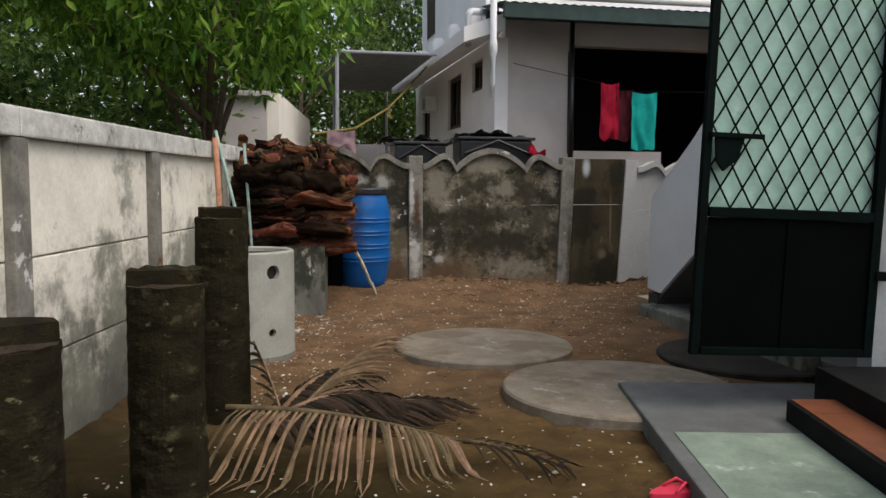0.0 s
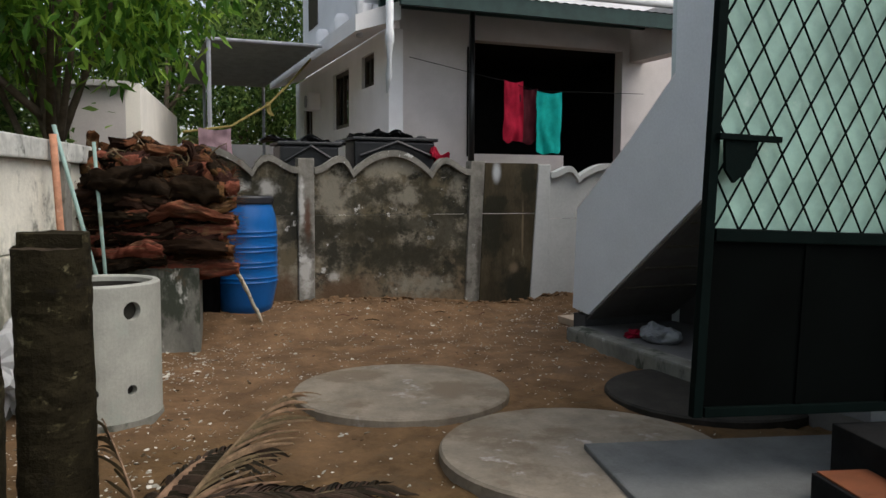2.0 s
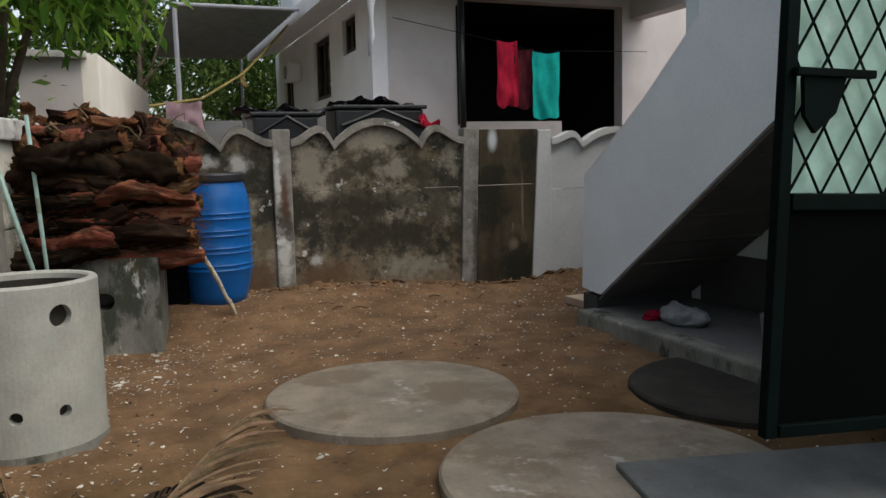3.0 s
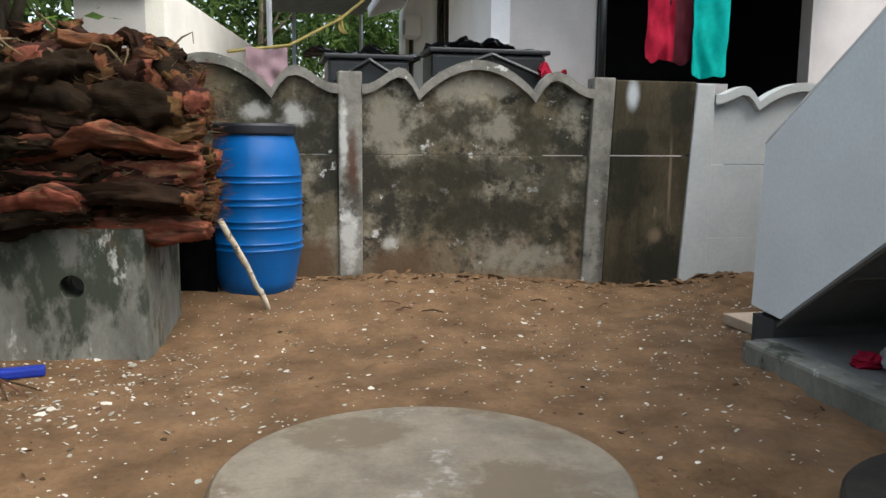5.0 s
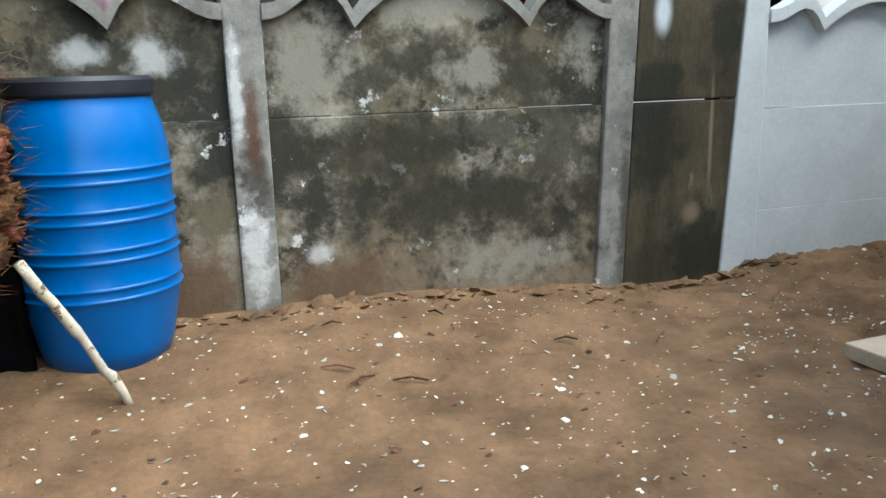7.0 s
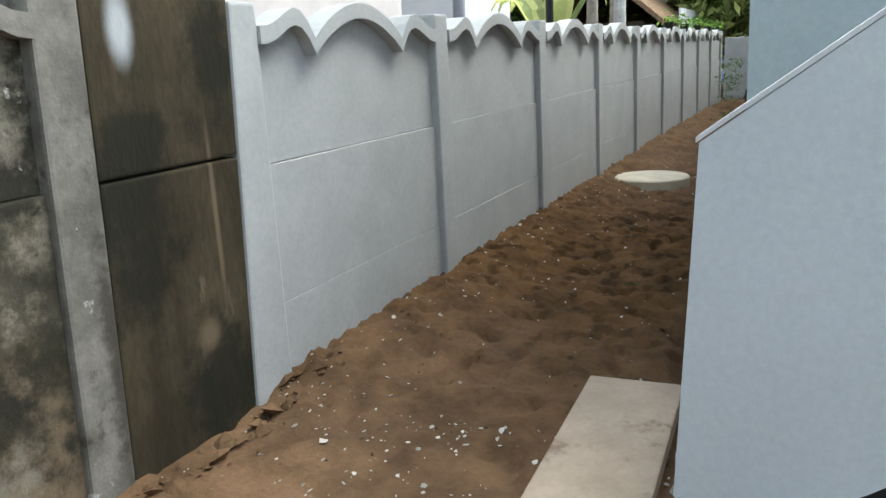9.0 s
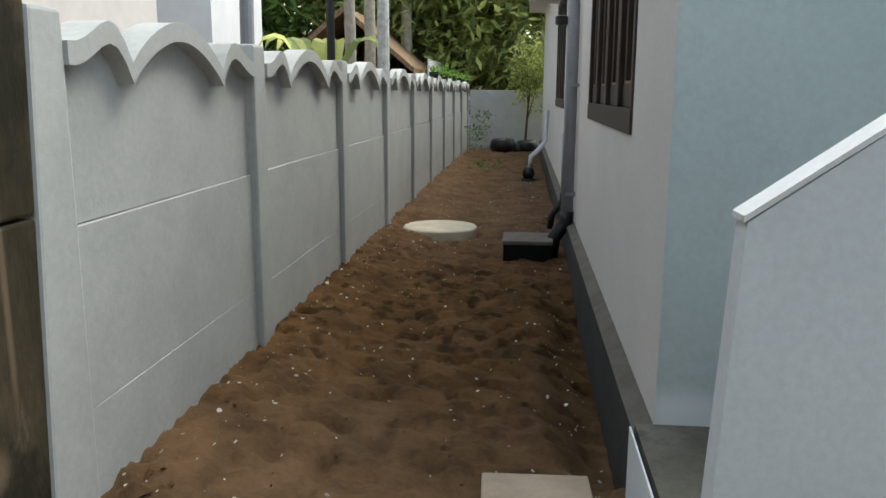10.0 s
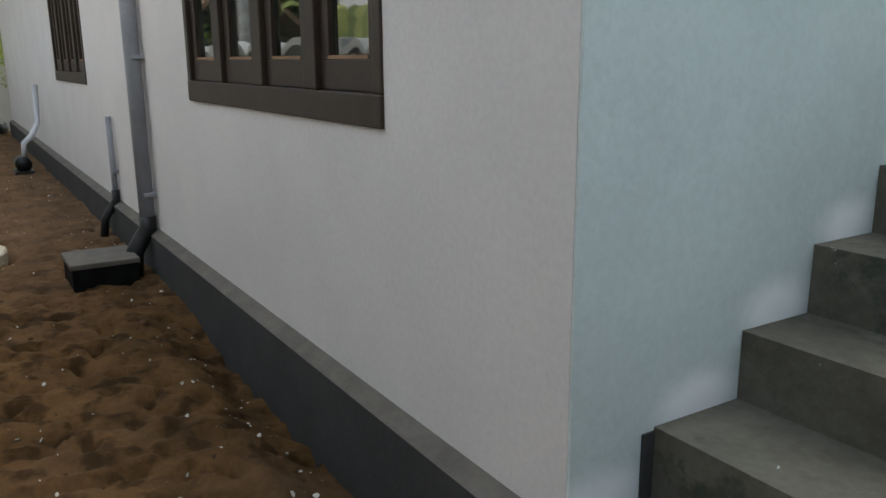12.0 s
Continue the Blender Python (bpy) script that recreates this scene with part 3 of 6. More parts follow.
def bay(parent, x0, x1, base, dz, body, trim, joints):
    """One bay of precast wall: stacked slabs and a wavy coping."""
    curve = coping_curve(x0, x1, *dz)
    low = [(x, z - 0.065) for x, z in curve]
    rows = [base] + joints
    for a, b in zip(rows, rows[1:]):
        proud, edge = (0.004, 0.003) if body is WHITE_FENCE else (0.010, 0.008)
        part("panel", box(x0, x1, WALL_Y - proud + random.uniform(0.0, 0.006), WALL_Y + 0.055, a + 0.0005, b - 0.0005, edge), body, parent)
    top = [(x0, rows[-1] + 0.004)] + low + [(x1, rows[-1] + 0.004)]
    part("panel", prism(top, WALL_Y + 0.012, WALL_Y + 0.05), body, parent)
    part("coping", prism(curve + [(x, z + 0.0) for x, z in reversed(low)], WALL_Y - 0.045, WALL_Y + 0.07), trim, parent)


def post(parent, x0, x1, z1, m, lean=0.0):
    bm = box(x0, x1, WALL_Y - 0.035, WALL_Y + 0.11, -0.1, z1, 0.012)
    for v in bm.verts:
        v.co.x -= lean * (1 - v.co.z / z1)
    part("post", bm, m, parent)


wall_back = thing("wall_back", (1, WALL_Y, 0), "weathered grey precast concrete wall with black mould and a wavy coping", "wall", kind="structure")
for x0, x1 in ((-3.18, -1.52), (-1.36, 0.28), (0.44, 2.09)):
    bay(wall_back, x0, x1, -0.05, (1.50, 1.465, 1.60, 1.68), GREY_WALL, GREY_POST, [1.03])
for x0 in (-1.52, 0.28, 2.09):
    post(wall_back, x0, x0 + 0.16, 1.585, GREY_POST, 0.06 if x0 > 2 else 0.0)
part("panel", box(2.252, 2.875, WALL_Y - 0.03, WALL_Y + 0.06, -0.05, 1.03, 0.01), DARK_SLAB, wall_back, "dark mossy flat concrete panel")
part("panel", box(2.252, 2.875, WALL_Y - 0.03, WALL_Y + 0.06, 1.038, 1.57, 0.01), DARK_SLAB, wall_back, "dark mossy flat concrete panel")

for o in [o for o in wall_back.children if o.data.materials[0] == DARK_SLAB]:
    for v in o.data.vertices:
        v.co.x -= (0.085 if v.co.x + BASE[wall_back].x > 2.6 else 0.06) * (1 - v.co.z / 1.5)
wall_alley = thing("wall_alley", (10, WALL_Y, 0), "white-washed precast concrete wall with a wavy coping", "wall", kind="structure")
WHITE_POSTS = [2.88, 4.55] + [4.55 + 1.80 * k for k in range(1, 9)]
for a, b in zip(WHITE_POSTS, WHITE_POSTS[1:]):
    if a == WHITE_POSTS[0]:
        lean = box(a, a + 0.15, WALL_Y - 0.035, WALL_Y + 0.11, -0.1, 1.56, 0.012)
        for v in [v for v in lean.verts if v.co.x < a + 0.1]:
            v.co.x -= 0.085 * (1 - v.co.z / 1.5)
        part("post", lean, WHITE_FENCE, wall_alley, "slightly leaning white post")
        bay(wall_alley, a + 0.151, b, -0.05, (1.48, 1.435, 1.53, 1.585), WHITE_FENCE, WHITE_FENCE, [0.42, 0.97])
        part("panel", box(a + 0.0, a + 0.2, WALL_Y + 0.06, WALL_Y + 0.075, -0.05, 1.38), WHITE_FENCE, wall_alley)
        continue
    post(wall_alley, a, a + 0.16, 1.56, WHITE_FENCE)
    bay(wall_alley, a + 0.16, b, -0.05, (1.48, 1.435, 1.53, 1.585), WHITE_FENCE, WHITE_FENCE, [0.42, 0.97])
post(wall_alley, WHITE_POSTS[-1], WHITE_POSTS[-1] + 0.16, 1.56, WHITE_FENCE)
wall_end = thing("wall_end", (20, 8.5, 0), "white-washed wall closing the passage", "wall", kind="structure")
part("panel", box(20.0, 20.15, 5.0, 9.3, -0.05, 1.42, 0.01), WHITE_FENCE, wall_end)

# ---- left boundary wall ----
LW0, LW_TURN = Vector((-2.23, 4.68, 0)), math.atan(0.21)


def on_left(s, d, z):
    """A place s metres along the left wall, d metres proud of its face towards the yard."""
    a = Vector((math.sin(LW_TURN), math.cos(LW_TURN), 0))
    n = Vector((math.cos(LW_TURN), -math.sin(LW_TURN), 0))
    return LW0 + a * s + n * d + Vector((0, 0, z))


def left_box(s0, s1, d0, d1, z0, z1, bevel=0.008):
    bm = box(s0, s1, d0, d1, z0, z1, bevel)
    for v in bm.verts:
        v.co = on_left(v.co.x, v.co.y, v.co.z)
    bmesh.ops.reverse_faces(bm, faces=bm.faces)
    return bm


wall_left = thing("wall_left", (-2.2, 4.7, 0), "cream-washed precast concrete wall with stained base and flat coping", "wall", kind="structure")
LEFT_POSTS = [-3.75, -2.08, -0.44, 1.22, 2.85, 4.5]
for a, b in zip(LEFT_POSTS, LEFT_POSTS[1:]):
    for z0, z1 in ((-0.1, 0.46), (0.468, 0.93), (0.938, 1.47)):
        part("panel", left_box(a + 0.07, b - 0.07, -0.05, random.uniform(-0.004, 0.002), z0, z1), LEFT_WALL, wall_left)
    part("coping", left_box(a + 0.004, b - 0.004, -0.09, 0.05, 1.47, 1.60, 0.012), COPING, wall_left)
for s in LEFT_POSTS:
    part("post", left_box(s - 0.07, s + 0.07, -0.07, 0.045, -0.1, 1.468), GREY_POST, wall_left)

# ---- house along the passage ----
HX, HY = 3.33, 7.62
WINDOWS = ((4.18, 6.30, 1.19, 2.45), (9.65, 11.7, 1.19, 2.45))
house = thing("house_wall", (8, HY, 0), "white rendered house wall beside the passage", "house wall", kind="structure")


def wall_with_holes(x0, x1, y0, y1, z0, z1, holes, parent, m, name="wall"):
    """A wall along x with rectangular openings through it."""
    bm = bmesh.new()
    x = x0
    for a, b, c, d in sorted(holes):
        if a - x > 0.01:
            box(x, a, y0, y1, z0, z1, bm=bm)
        box(a, b, y0, y1, z0, c, bm=bm)
        box(a, b, y0, y1, d, z1, bm=bm)
        x = b
    box(x, x1, y0, y1, z0, z1, bm=bm)
    return part(name, bm, m, parent)


wall_with_holes(HX + 0.012, 19.0, HY - 0.2, HY, 0.0, 3.1, WINDOWS, house, HOUSE_WHITE)
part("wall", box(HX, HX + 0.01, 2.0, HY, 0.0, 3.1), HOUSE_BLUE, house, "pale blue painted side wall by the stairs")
part("wall", box(HX + 0.0101, HX + 0.2, 2.0, HY - 0.201, 0.0, 3.1), HOUSE_WHITE, house)
part("wall", box(19.0, 19.2, 2.0, HY, 0.0, 3.1), HOUSE_WHITE, house)
part("plinth", prism([(HY, -0.3), (HY + 0.06, -0.3), (HY + 0.06, 0.30), (HY, 0.30)], HX + 0.02, 19.0, "x"), PLINTH, house, "dark grey painted plinth")
part("ledge", prism([(HY, 0.301), (HY + 0.06, 0.301), (HY, 0.335)], HX + 0.02, 19.0, "x"), PLINTH_TOP, house, "sloping cement ledge on the plinth")
part("roof", box(HX, 19.3, 2.0, HY + 0.35, 3.1, 3.22, 0.01), HOUSE_WHITE, house)
for a, b, c, d in WINDOWS:
    part("sunshade", box(a - 0.2, b + 0.2, HY, HY + 0.32, d + 0.05, d + 0.12, 0.01), HOUSE_WHITE, house)


def window(x0, x1, z0, z1, count, label):
    w = thing("window_1", ((x0 + x1) / 2, HY, z0), label, "window", kind="structure")
    y = HY + 0.012
    part("window_frame", box(x0, x1, y - 0.1, y, z0, z0 + 0.10, 0.006), WOOD_DARK, w)
    part("window_frame", box(x0, x1, y - 0.1, y, z1 - 0.08, z1, 0.006), WOOD_DARK, w)
    wd = (x1 - x0) / count
    for i in range(count + 1):
        c = x0 + wd * i
        a, b = max(x0, c - 0.055), min(x1, c + 0.055)
        part("window_frame", box(a, b, y - 0.1, y - 0.003, z0 + 0.101, z1 - 0.081, 0.006), WOOD_DARK, w)
    for i in range(count):
        a, b = x0 + wd * i + 0.055, x0 + wd * (i + 1) - 0.055
        s = part("sash", box(a + 0.002, b - 0.002, y - 0.07, y - 0.025, z0 + 0.102, z0 + 0.20, 0.004), WOOD_DARK, w)
        for q in ((a + 0.002, a + 0.065), (b - 0.065, b - 0.002)):
            part("sash", box(*q, y - 0.07, y - 0.027, z0 + 0.201, z1 - 0.082, 0.004), WOOD_DARK, w)
        part("bead", box(a + 0.066, b - 0.066, y - 0.05, y - 0.024, z0 + 0.201, z0 + 0.213), WOOD_EDGE, w, "worn edge bead")
        part("pane", box(a + 0.06, b - 0.06, y - 0.052, y - 0.046, z0 + 0.214, z1 - 0.08), GLASS, w, "dark glass pane reflecting trees")
        part("window_grille", tube([((a + b) / 2, y - 0.085, z0 + 0.1), ((a + b) / 2, y - 0.085, z1 - 0.08)], 0.006, 6), WOOD_DARK, w)
    return w


window(*WINDOWS[0], 4, "dark brown wooden window with four panes in a white wall")
window(*WINDOWS[1], 4, "dark brown wooden window farther along the passage")
# near-black back wall, the unlit rooms behind the windows put into its colour
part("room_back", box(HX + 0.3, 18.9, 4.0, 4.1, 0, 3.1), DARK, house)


# ---- outside stairs ----
SX0, SX1, SY = 2.40, 2.475, 7.70
stairs = thing("stairs", (2.9, 6.5, 0), "cement outside stairs with a solid painted parapet", "stairs", kind="structure")
TOP = lambda y: 1.115 + 0.70 * (7.68 - y) + 0.12 * max(0.0, 6.9 - y)
SOF = lambda y: 0.235 + 0.715 * (7.43 - y)
part("parapet", prism([(7.69, 0.26), (7.43, 0.235), (3.9, SOF(3.9)), (3.9, 3.3), (6.34, 3.3), (6.34, TOP(6.34)), (6.9, TOP(6.9)), (7.648, 1.125)], SX0, SX1, "x"), STAIR_WHITE, stairs, "pale white sloping parapet of the stairs")
part("parapet_cap", prism([(7.655, 1.125), (7.655, 1.137), (6.9, TOP(6.9) + 0.012), (6.34, TOP(6.34) + 0.012), (6.34, TOP(6.34)), (6.9, TOP(6.9))], SX0 - 0.002, SX1 + 0.004, "x"), NEIGHBOUR, stairs, "white top of the parapet")
SLAB = lambda y: 0.19 + 0.705 * (7.52 - y)
part("soffit", prism([(7.49, SLAB(7.49) - 0.03), (3.9, SLAB(3.9) - 0.03), (3.9, SLAB(3.9) + 0.012), (7.49, SLAB(7.49) + 0.012)], SX1 + 0.001, HX - 0.002, "x"), SOFFIT, stairs, "bare underside of the stairs, its grey deepened for shade")
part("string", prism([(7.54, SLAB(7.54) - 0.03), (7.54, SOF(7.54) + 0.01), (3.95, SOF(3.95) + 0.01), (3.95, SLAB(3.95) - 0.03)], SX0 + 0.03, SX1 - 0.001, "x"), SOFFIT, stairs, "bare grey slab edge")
part("stair_foot", box(SX0 + 0.01, HX - 0.01, 7.50, 7.69, -0.05, 0.215, 0.006), PLINTH, stairs, "dark painted foot of the stairs")
STEPS = [(7.68, 0.345), (7.36, 0.53), (7.06, 0.715)]
while STEPS[-1][0] > 4.4:
    STEPS.append((STEPS[-1][0] - 0.266, STEPS[-1][1] + 0.19))
for (y1, z1), (y2, z2) in zip(STEPS, STEPS[1:]):
    low = max(SLAB(y2 - 0.05) + 0.014, 0.05)
    part("step", prism([(y1, z1), (y1, z1 - 0.19), (y1 - 0.1, min(z1 - 0.02, max(z1 - 0.19, SLAB(y1 - 0.1) + 0.014))), (y2 - 0.05, min(z1 - 0.02, low)), (y2 - 0.05, z1)],
                       SX1 + 0.002, HX - 0.002, "x"), STEP, stairs, "worn cement step with paint splashes")
part("riser", box(SX1 + 0.001, HX - 0.003, 7.691, 7.697, 0.02, 0.335), STAIR_WHITE, stairs, "pale painted face of the lowest step")
part("kerb", box(2.14, 2.30, 5.0, 7.35, -0.05, 0.16, 0.02), TANK, stairs, "rough cement kerb under the stairs")
# thin dark sheet added on the wall to deepen the shade below the flight
part("under_wall", box(HX - 0.006, HX - 0.001, 4.5, 7.4, 0.121, 0.52), PLINTH, stairs, "dark sheet standing for the deep shade under the stairs")
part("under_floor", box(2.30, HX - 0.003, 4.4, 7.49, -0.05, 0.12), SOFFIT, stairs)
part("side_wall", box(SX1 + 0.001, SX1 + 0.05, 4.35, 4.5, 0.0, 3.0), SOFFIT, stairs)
solid("foot_slab", box(2.50, 3.42, 7.79, 8.14, 0.05, 0.115, 0.008, turn=2), PALE_SLAB, "pale stone slab lying at the foot of the stairs", "slab")

# ---- porch, steps and gate ----
PO, PT = Vector((1.93, 4.02, 0)), radians(-14)


def porch_pt(u, v, z):
    return Vector((PO.x + u * math.cos(PT) - v * math.sin(PT), PO.y + u * math.sin(PT) + v * math.cos(PT), z))


def pbox(u0, u1, v0, v1, z0, z1, bevel=0.006, bm=None):
    n0 = len(bm.verts) if bm else 0
    bm = box(u0, u1, v0, v1, z0, z1, bevel, bm=bm)
    bm.verts.ensure_lookup_table()
    for v in bm.verts[n0:]:
        v.co = porch_pt(*v.co)
    return bm


porch = thing("porch", porch_pt(1, -1, 0), "raised porch with black oxide edge and cream tiled floor", "porch", kind="structure")
part("porch_base", pbox(-0.38, 3.0, -2.6, 0.0, 0.0, 0.325), BLACK_OXIDE, porch, "black oxide porch edge")
for i in range(5):
    for j in range(5):
        part("floor_tile", pbox(0.0 + 0.5 * i, 0.5 * i + 0.497, -0.003 - 0.5 * j - 0.497, -0.003 - 0.5 * j, 0.3255, 0.333, 0.001), CREAM_TILE, porch, "cream glazed floor tile")
part("step", pbox(-0.62, -0.381, -1.24, -0.24, 0.08, 0.205), BLACK_OXIDE, porch, "black oxide step")
for i in range(4):
    part("step_tile", pbox(-0.60, -0.385, -1.235 + 0.248 * i, -1.235 + 0.248 * i + 0.245, 0.2055, 0.212, 0.001), RED_TILE, porch, "brick-red step tile")
part("wall", pbox(0.022, 3.2, 0.001, 0.2, -0.05, 3.4, 0.004), PORCH_WHITE, porch, "white painted porch wall")
part("wall", pbox(3.0, 3.2, -2.6, 0.0, 0.0, 2.2, 0.004), PORCH_WHITE, porch, "white painted porch wall")
part("skirting", pbox(0.09, 3.0, -0.012, 0.0, 0.334, 0.43, 0.002), SKIRT, porch, "brown speckled skirting tile")
part("jamb", pbox(-0.087, 0.021, 0.005, 0.16, 0.0, 3.4, 0.004), JAMB, porch, "grey painted gate jamb")

apron = thing("apron", porch_pt(-1, -1, 0), "low cement apron along the porch with a pale green painted strip", "apron", kind="structure")
part("apron_slab", pbox(-1.31, -0.002, -3.2, 0.52, -0.05, 0.10, 0.012), CEMENT, apron, "smooth grey cement slab")
part("green_strip", pbox(-1.23, -0.63, -3.2, -0.46, 0.1005, 0.105, 0.001), GREEN_CEMENT, apron, "worn pale green cement paint")


GO, GT = Vector((1.828, 4.02)), math.atan2(-0.11, 0.98)


def gate_pt(u, v, z):
    """The open gate hangs from its hinge and sags a little out of square."""
    a, h = u + 0.037 * (z - 0.4), z - 0.037 * u
    return Vector((GO.x + a * math.cos(GT) - v * math.sin(GT), GO.y + a * math.sin(GT) + v * math.cos(GT), h))


def gbox(u0, u1, v0, v1, z0, z1, bevel=0.0):
    bm = box(u0, u1, v0, v1, z0, z1, bevel)
    for v in bm.verts:
        v.co = gate_pt(*v.co)
    return bm


def build_gate():
    g = thing("gate", gate_pt(-0.6, 0.05, 0.33), "dark green steel gate with diamond grille over a black sheet", "gate", kind="")
    u0, u1, z0, zs, z1 = -0.985, 0.0, 0.375, 1.105, 2.75
    for name, a in (("gate_frame", (u0, u0 + 0.042, z0, z1)), ("gate_frame", (u1 - 0.05, u1, z0, z1)), ("gate_frame", (u0 + 0.051, u1 - 0.051, z1 - 0.05, z1)),
                    ("gate_frame", (u0 + 0.051, u1 - 0.051, zs - 0.025, zs + 0.025)), ("gate_frame", (u0 + 0.051, u1 - 0.051, z0, z0 + 0.04))):
        part(name, gbox(a[0], a[1], 0.0, 0.04, a[2], a[3], 0.004), GATE_GREEN, g)
    part("sheet", gbox(u0 + 0.051, u1 - 0.051, 0.018, 0.022, z0 + 0.041, zs - 0.026, 0), GATE_BLACK, g, "black painted steel sheet")
    part("sheet_rib", gbox(-0.51, -0.48, 0.008, 0.017, z0 + 0.041, zs - 0.026, 0.003), GATE_BLACK, g)
    part("screen", gbox(u0 + 0.051, u1 - 0.051, 0.050, 0.053, zs + 0.026, z1 - 0.051, 0), FROST, g, "pale green translucent sheet behind the grille")
    # crossing flat bars, cut at the frame
    a0, a1, b0, b1 = u0 + 0.05, u1 - 0.05, zs + 0.025, z1 - 0.05
    pitch, slope = 0.118, 1.75
    for side, v in ((1, 0.022), (-1, 0.030)):
        k = -30
        while k < 40:
            # bar: z = b0 + side * slope * (u - c)
            c = a0 + k * pitch
            ends = []
            for u in (a0, a1):
                z = b0 + side * slope * (u - c)
                if b0 <= z <= b1:
                    ends.append((u, z))
            for z in (b0, b1):
                u = c + side * (z - b0) / slope
                if a0 < u < a1:
                    ends.append((u, z))
            k += 1
            if len(ends) < 2 or abs(ends[0][0] - ends[1][0]) < 0.02:
                continue
            (ua, za), (ub, zb) = ends[:2]
            part("grille_bar", tube([gate_pt(ua, v, za), gate_pt(ub, v, zb)], 0.0055, 4), GATE_GREEN, g)
    lk = part("latch", gbox(u0 + 0.02, u0 + 0.30, -0.03, -0.001, 1.475, 1.50, 0.004), GATE_GREEN, g, "dark steel latch")
    lp = bmesh.new()
    n0 = prism([(u0 + 0.05, 1.474), (u0 + 0.20, 1.474), (u0 + 0.17, 1.37), (u0 + 0.10, 1.31), (u0 + 0.06, 1.36)], -0.02, -0.002, "y", bm=lp)
    for v in lp.verts:
        v.co = gate_pt(*v.co)
    part("lock_plate", lp, GATE_GREEN, g, "dark three-cornered lock plate")
    part("hinge", gbox(u1 - 0.02, u1 + 0.05, -0.012, -0.001, 0.78, 0.83, 0.003), GATE_GREEN, g)
    part("hinge", gbox(u1 - 0.02, u1 + 0.05, -0.012, -0.001, 2.1, 2.15, 0.003), GATE_GREEN, g)
    return g


build_gate()

# ---- discs, ring, tank ----


def disc(name, x, y, r, z0, z1, m, label):
    g = 0.012
    return solid(name, lathe(x, y, [(r - 0.004, z0), (r, z0 + 0.01), (r, z1 - g), (r - g, z1), (r * 0.8, z1 + 0.003), (0.02, z1 + 0.004)], 64), m, label, "concrete disc", "round concrete covers")


disc("well_cover", 0.33, 6.24, 0.67, 0.0, 0.07, DISC, "round weathered concrete cover lying on the sand")
disc("well_cover", 0.80, 4.86, 0.70, -0.02, 0.07, DISC, "round weathered concrete cover partly under the apron")
disc("well_cover", 2.12, 5.55, 0.64, -0.02, 0.06, DISC_DARK, "dark round concrete cover behind the gate")
disc("well_cover", 8.30, 8.80, 0.35, 0.02, 0.125, PALE_COVER, "pale round concrete cover in the passage")

RC = (-1.385, 6.33)


def build_ring():
    r, t, z0, z1 = 0.315, 0.045, 0.03, 0.80
    bm = lathe(*RC, [(r, z0), (r, z1 - 0.01), (r - 0.01, z1), (r - t + 0.008, z1), (r - t, z1 - 0.01), (r - t, z0)], 72, close=False)
    g = thing("concrete_ring", (*RC, z0), "grey hollow concrete soak ring standing on the sand", "concrete ring")
    ob = part("body", bm, RING, g, smooth=False)
    holes = bmesh.new()
    for ang, z, rr in ((-58, 0.66, 0.05), (-60, 0.24, 0.028), (-96, 0.24, 0.028)):
        a = radians(ang)
        d = Vector((math.cos(a), math.sin(a), 0))
        c = Vector((*RC, z))
        tube([c + d * 0.2, c + d * 0.45], rr, 20, bm=holes)
    cut = part("hole_cutter", holes, RING, g)
    mod = ob.modifiers.new("holes", "BOOLEAN")
    mod.object, mod.operation, mod.solver = cut, "DIFFERENCE", "EXACT"
    dg = bpy.context.evaluated_depsgraph_get()
    me = bpy.data.meshes.new_from_object(ob.evaluated_get(dg))
    ob.modifiers.clear()
    ob.data = me
    bpy.data.objects.remove(cut)
    # dark lining puts shade into the hollow and behind the holes
    part("inner_face", lathe(*RC, [(0.268, 0.06), (0.268, 0.765)], 72, close=False), DISC_DARK, g, "dark lining that paints the shade inside the ring")
    part("base_band", lathe(*RC, [(r + 0.006, 0.02), (r + 0.006, 0.07), (r - t, 0.07)], 48, close=True), TANK, g, "rough darker band round the foot")


build_ring()


def build_tank():
    """The box tank that carries the bark stack; its plan leans with the boundary wall."""
    g = thing("concrete_tank", (-1.08, 8.1, 0.05), "stained concrete box tank with a round outlet hole", "concrete tank")
    bm = box(-1.52, -0.75, 7.83, 8.55, 0.0, 0.70, 0.012, turn=-6, pivot=(-0.74, 7.83, 0))
    ob = part("body", bm, TANK, g)
    cut = part("hole_cutter", tube([(-1.09, 7.6, 0.42), (-1.09, 8.1, 0.42)], 0.058, 20), TANK, g)
    mod = ob.modifiers.new("holes", "BOOLEAN")
    mod.object, mod.operation, mod.solver = cut, "DIFFERENCE", "EXACT"
    dg = bpy.context.evaluated_depsgraph_get()
    me = bpy.data.meshes.new_from_object(ob.evaluated_get(dg))
    ob.modifiers.clear()
    ob.data = me
    bpy.data.objects.remove(cut)


build_tank()


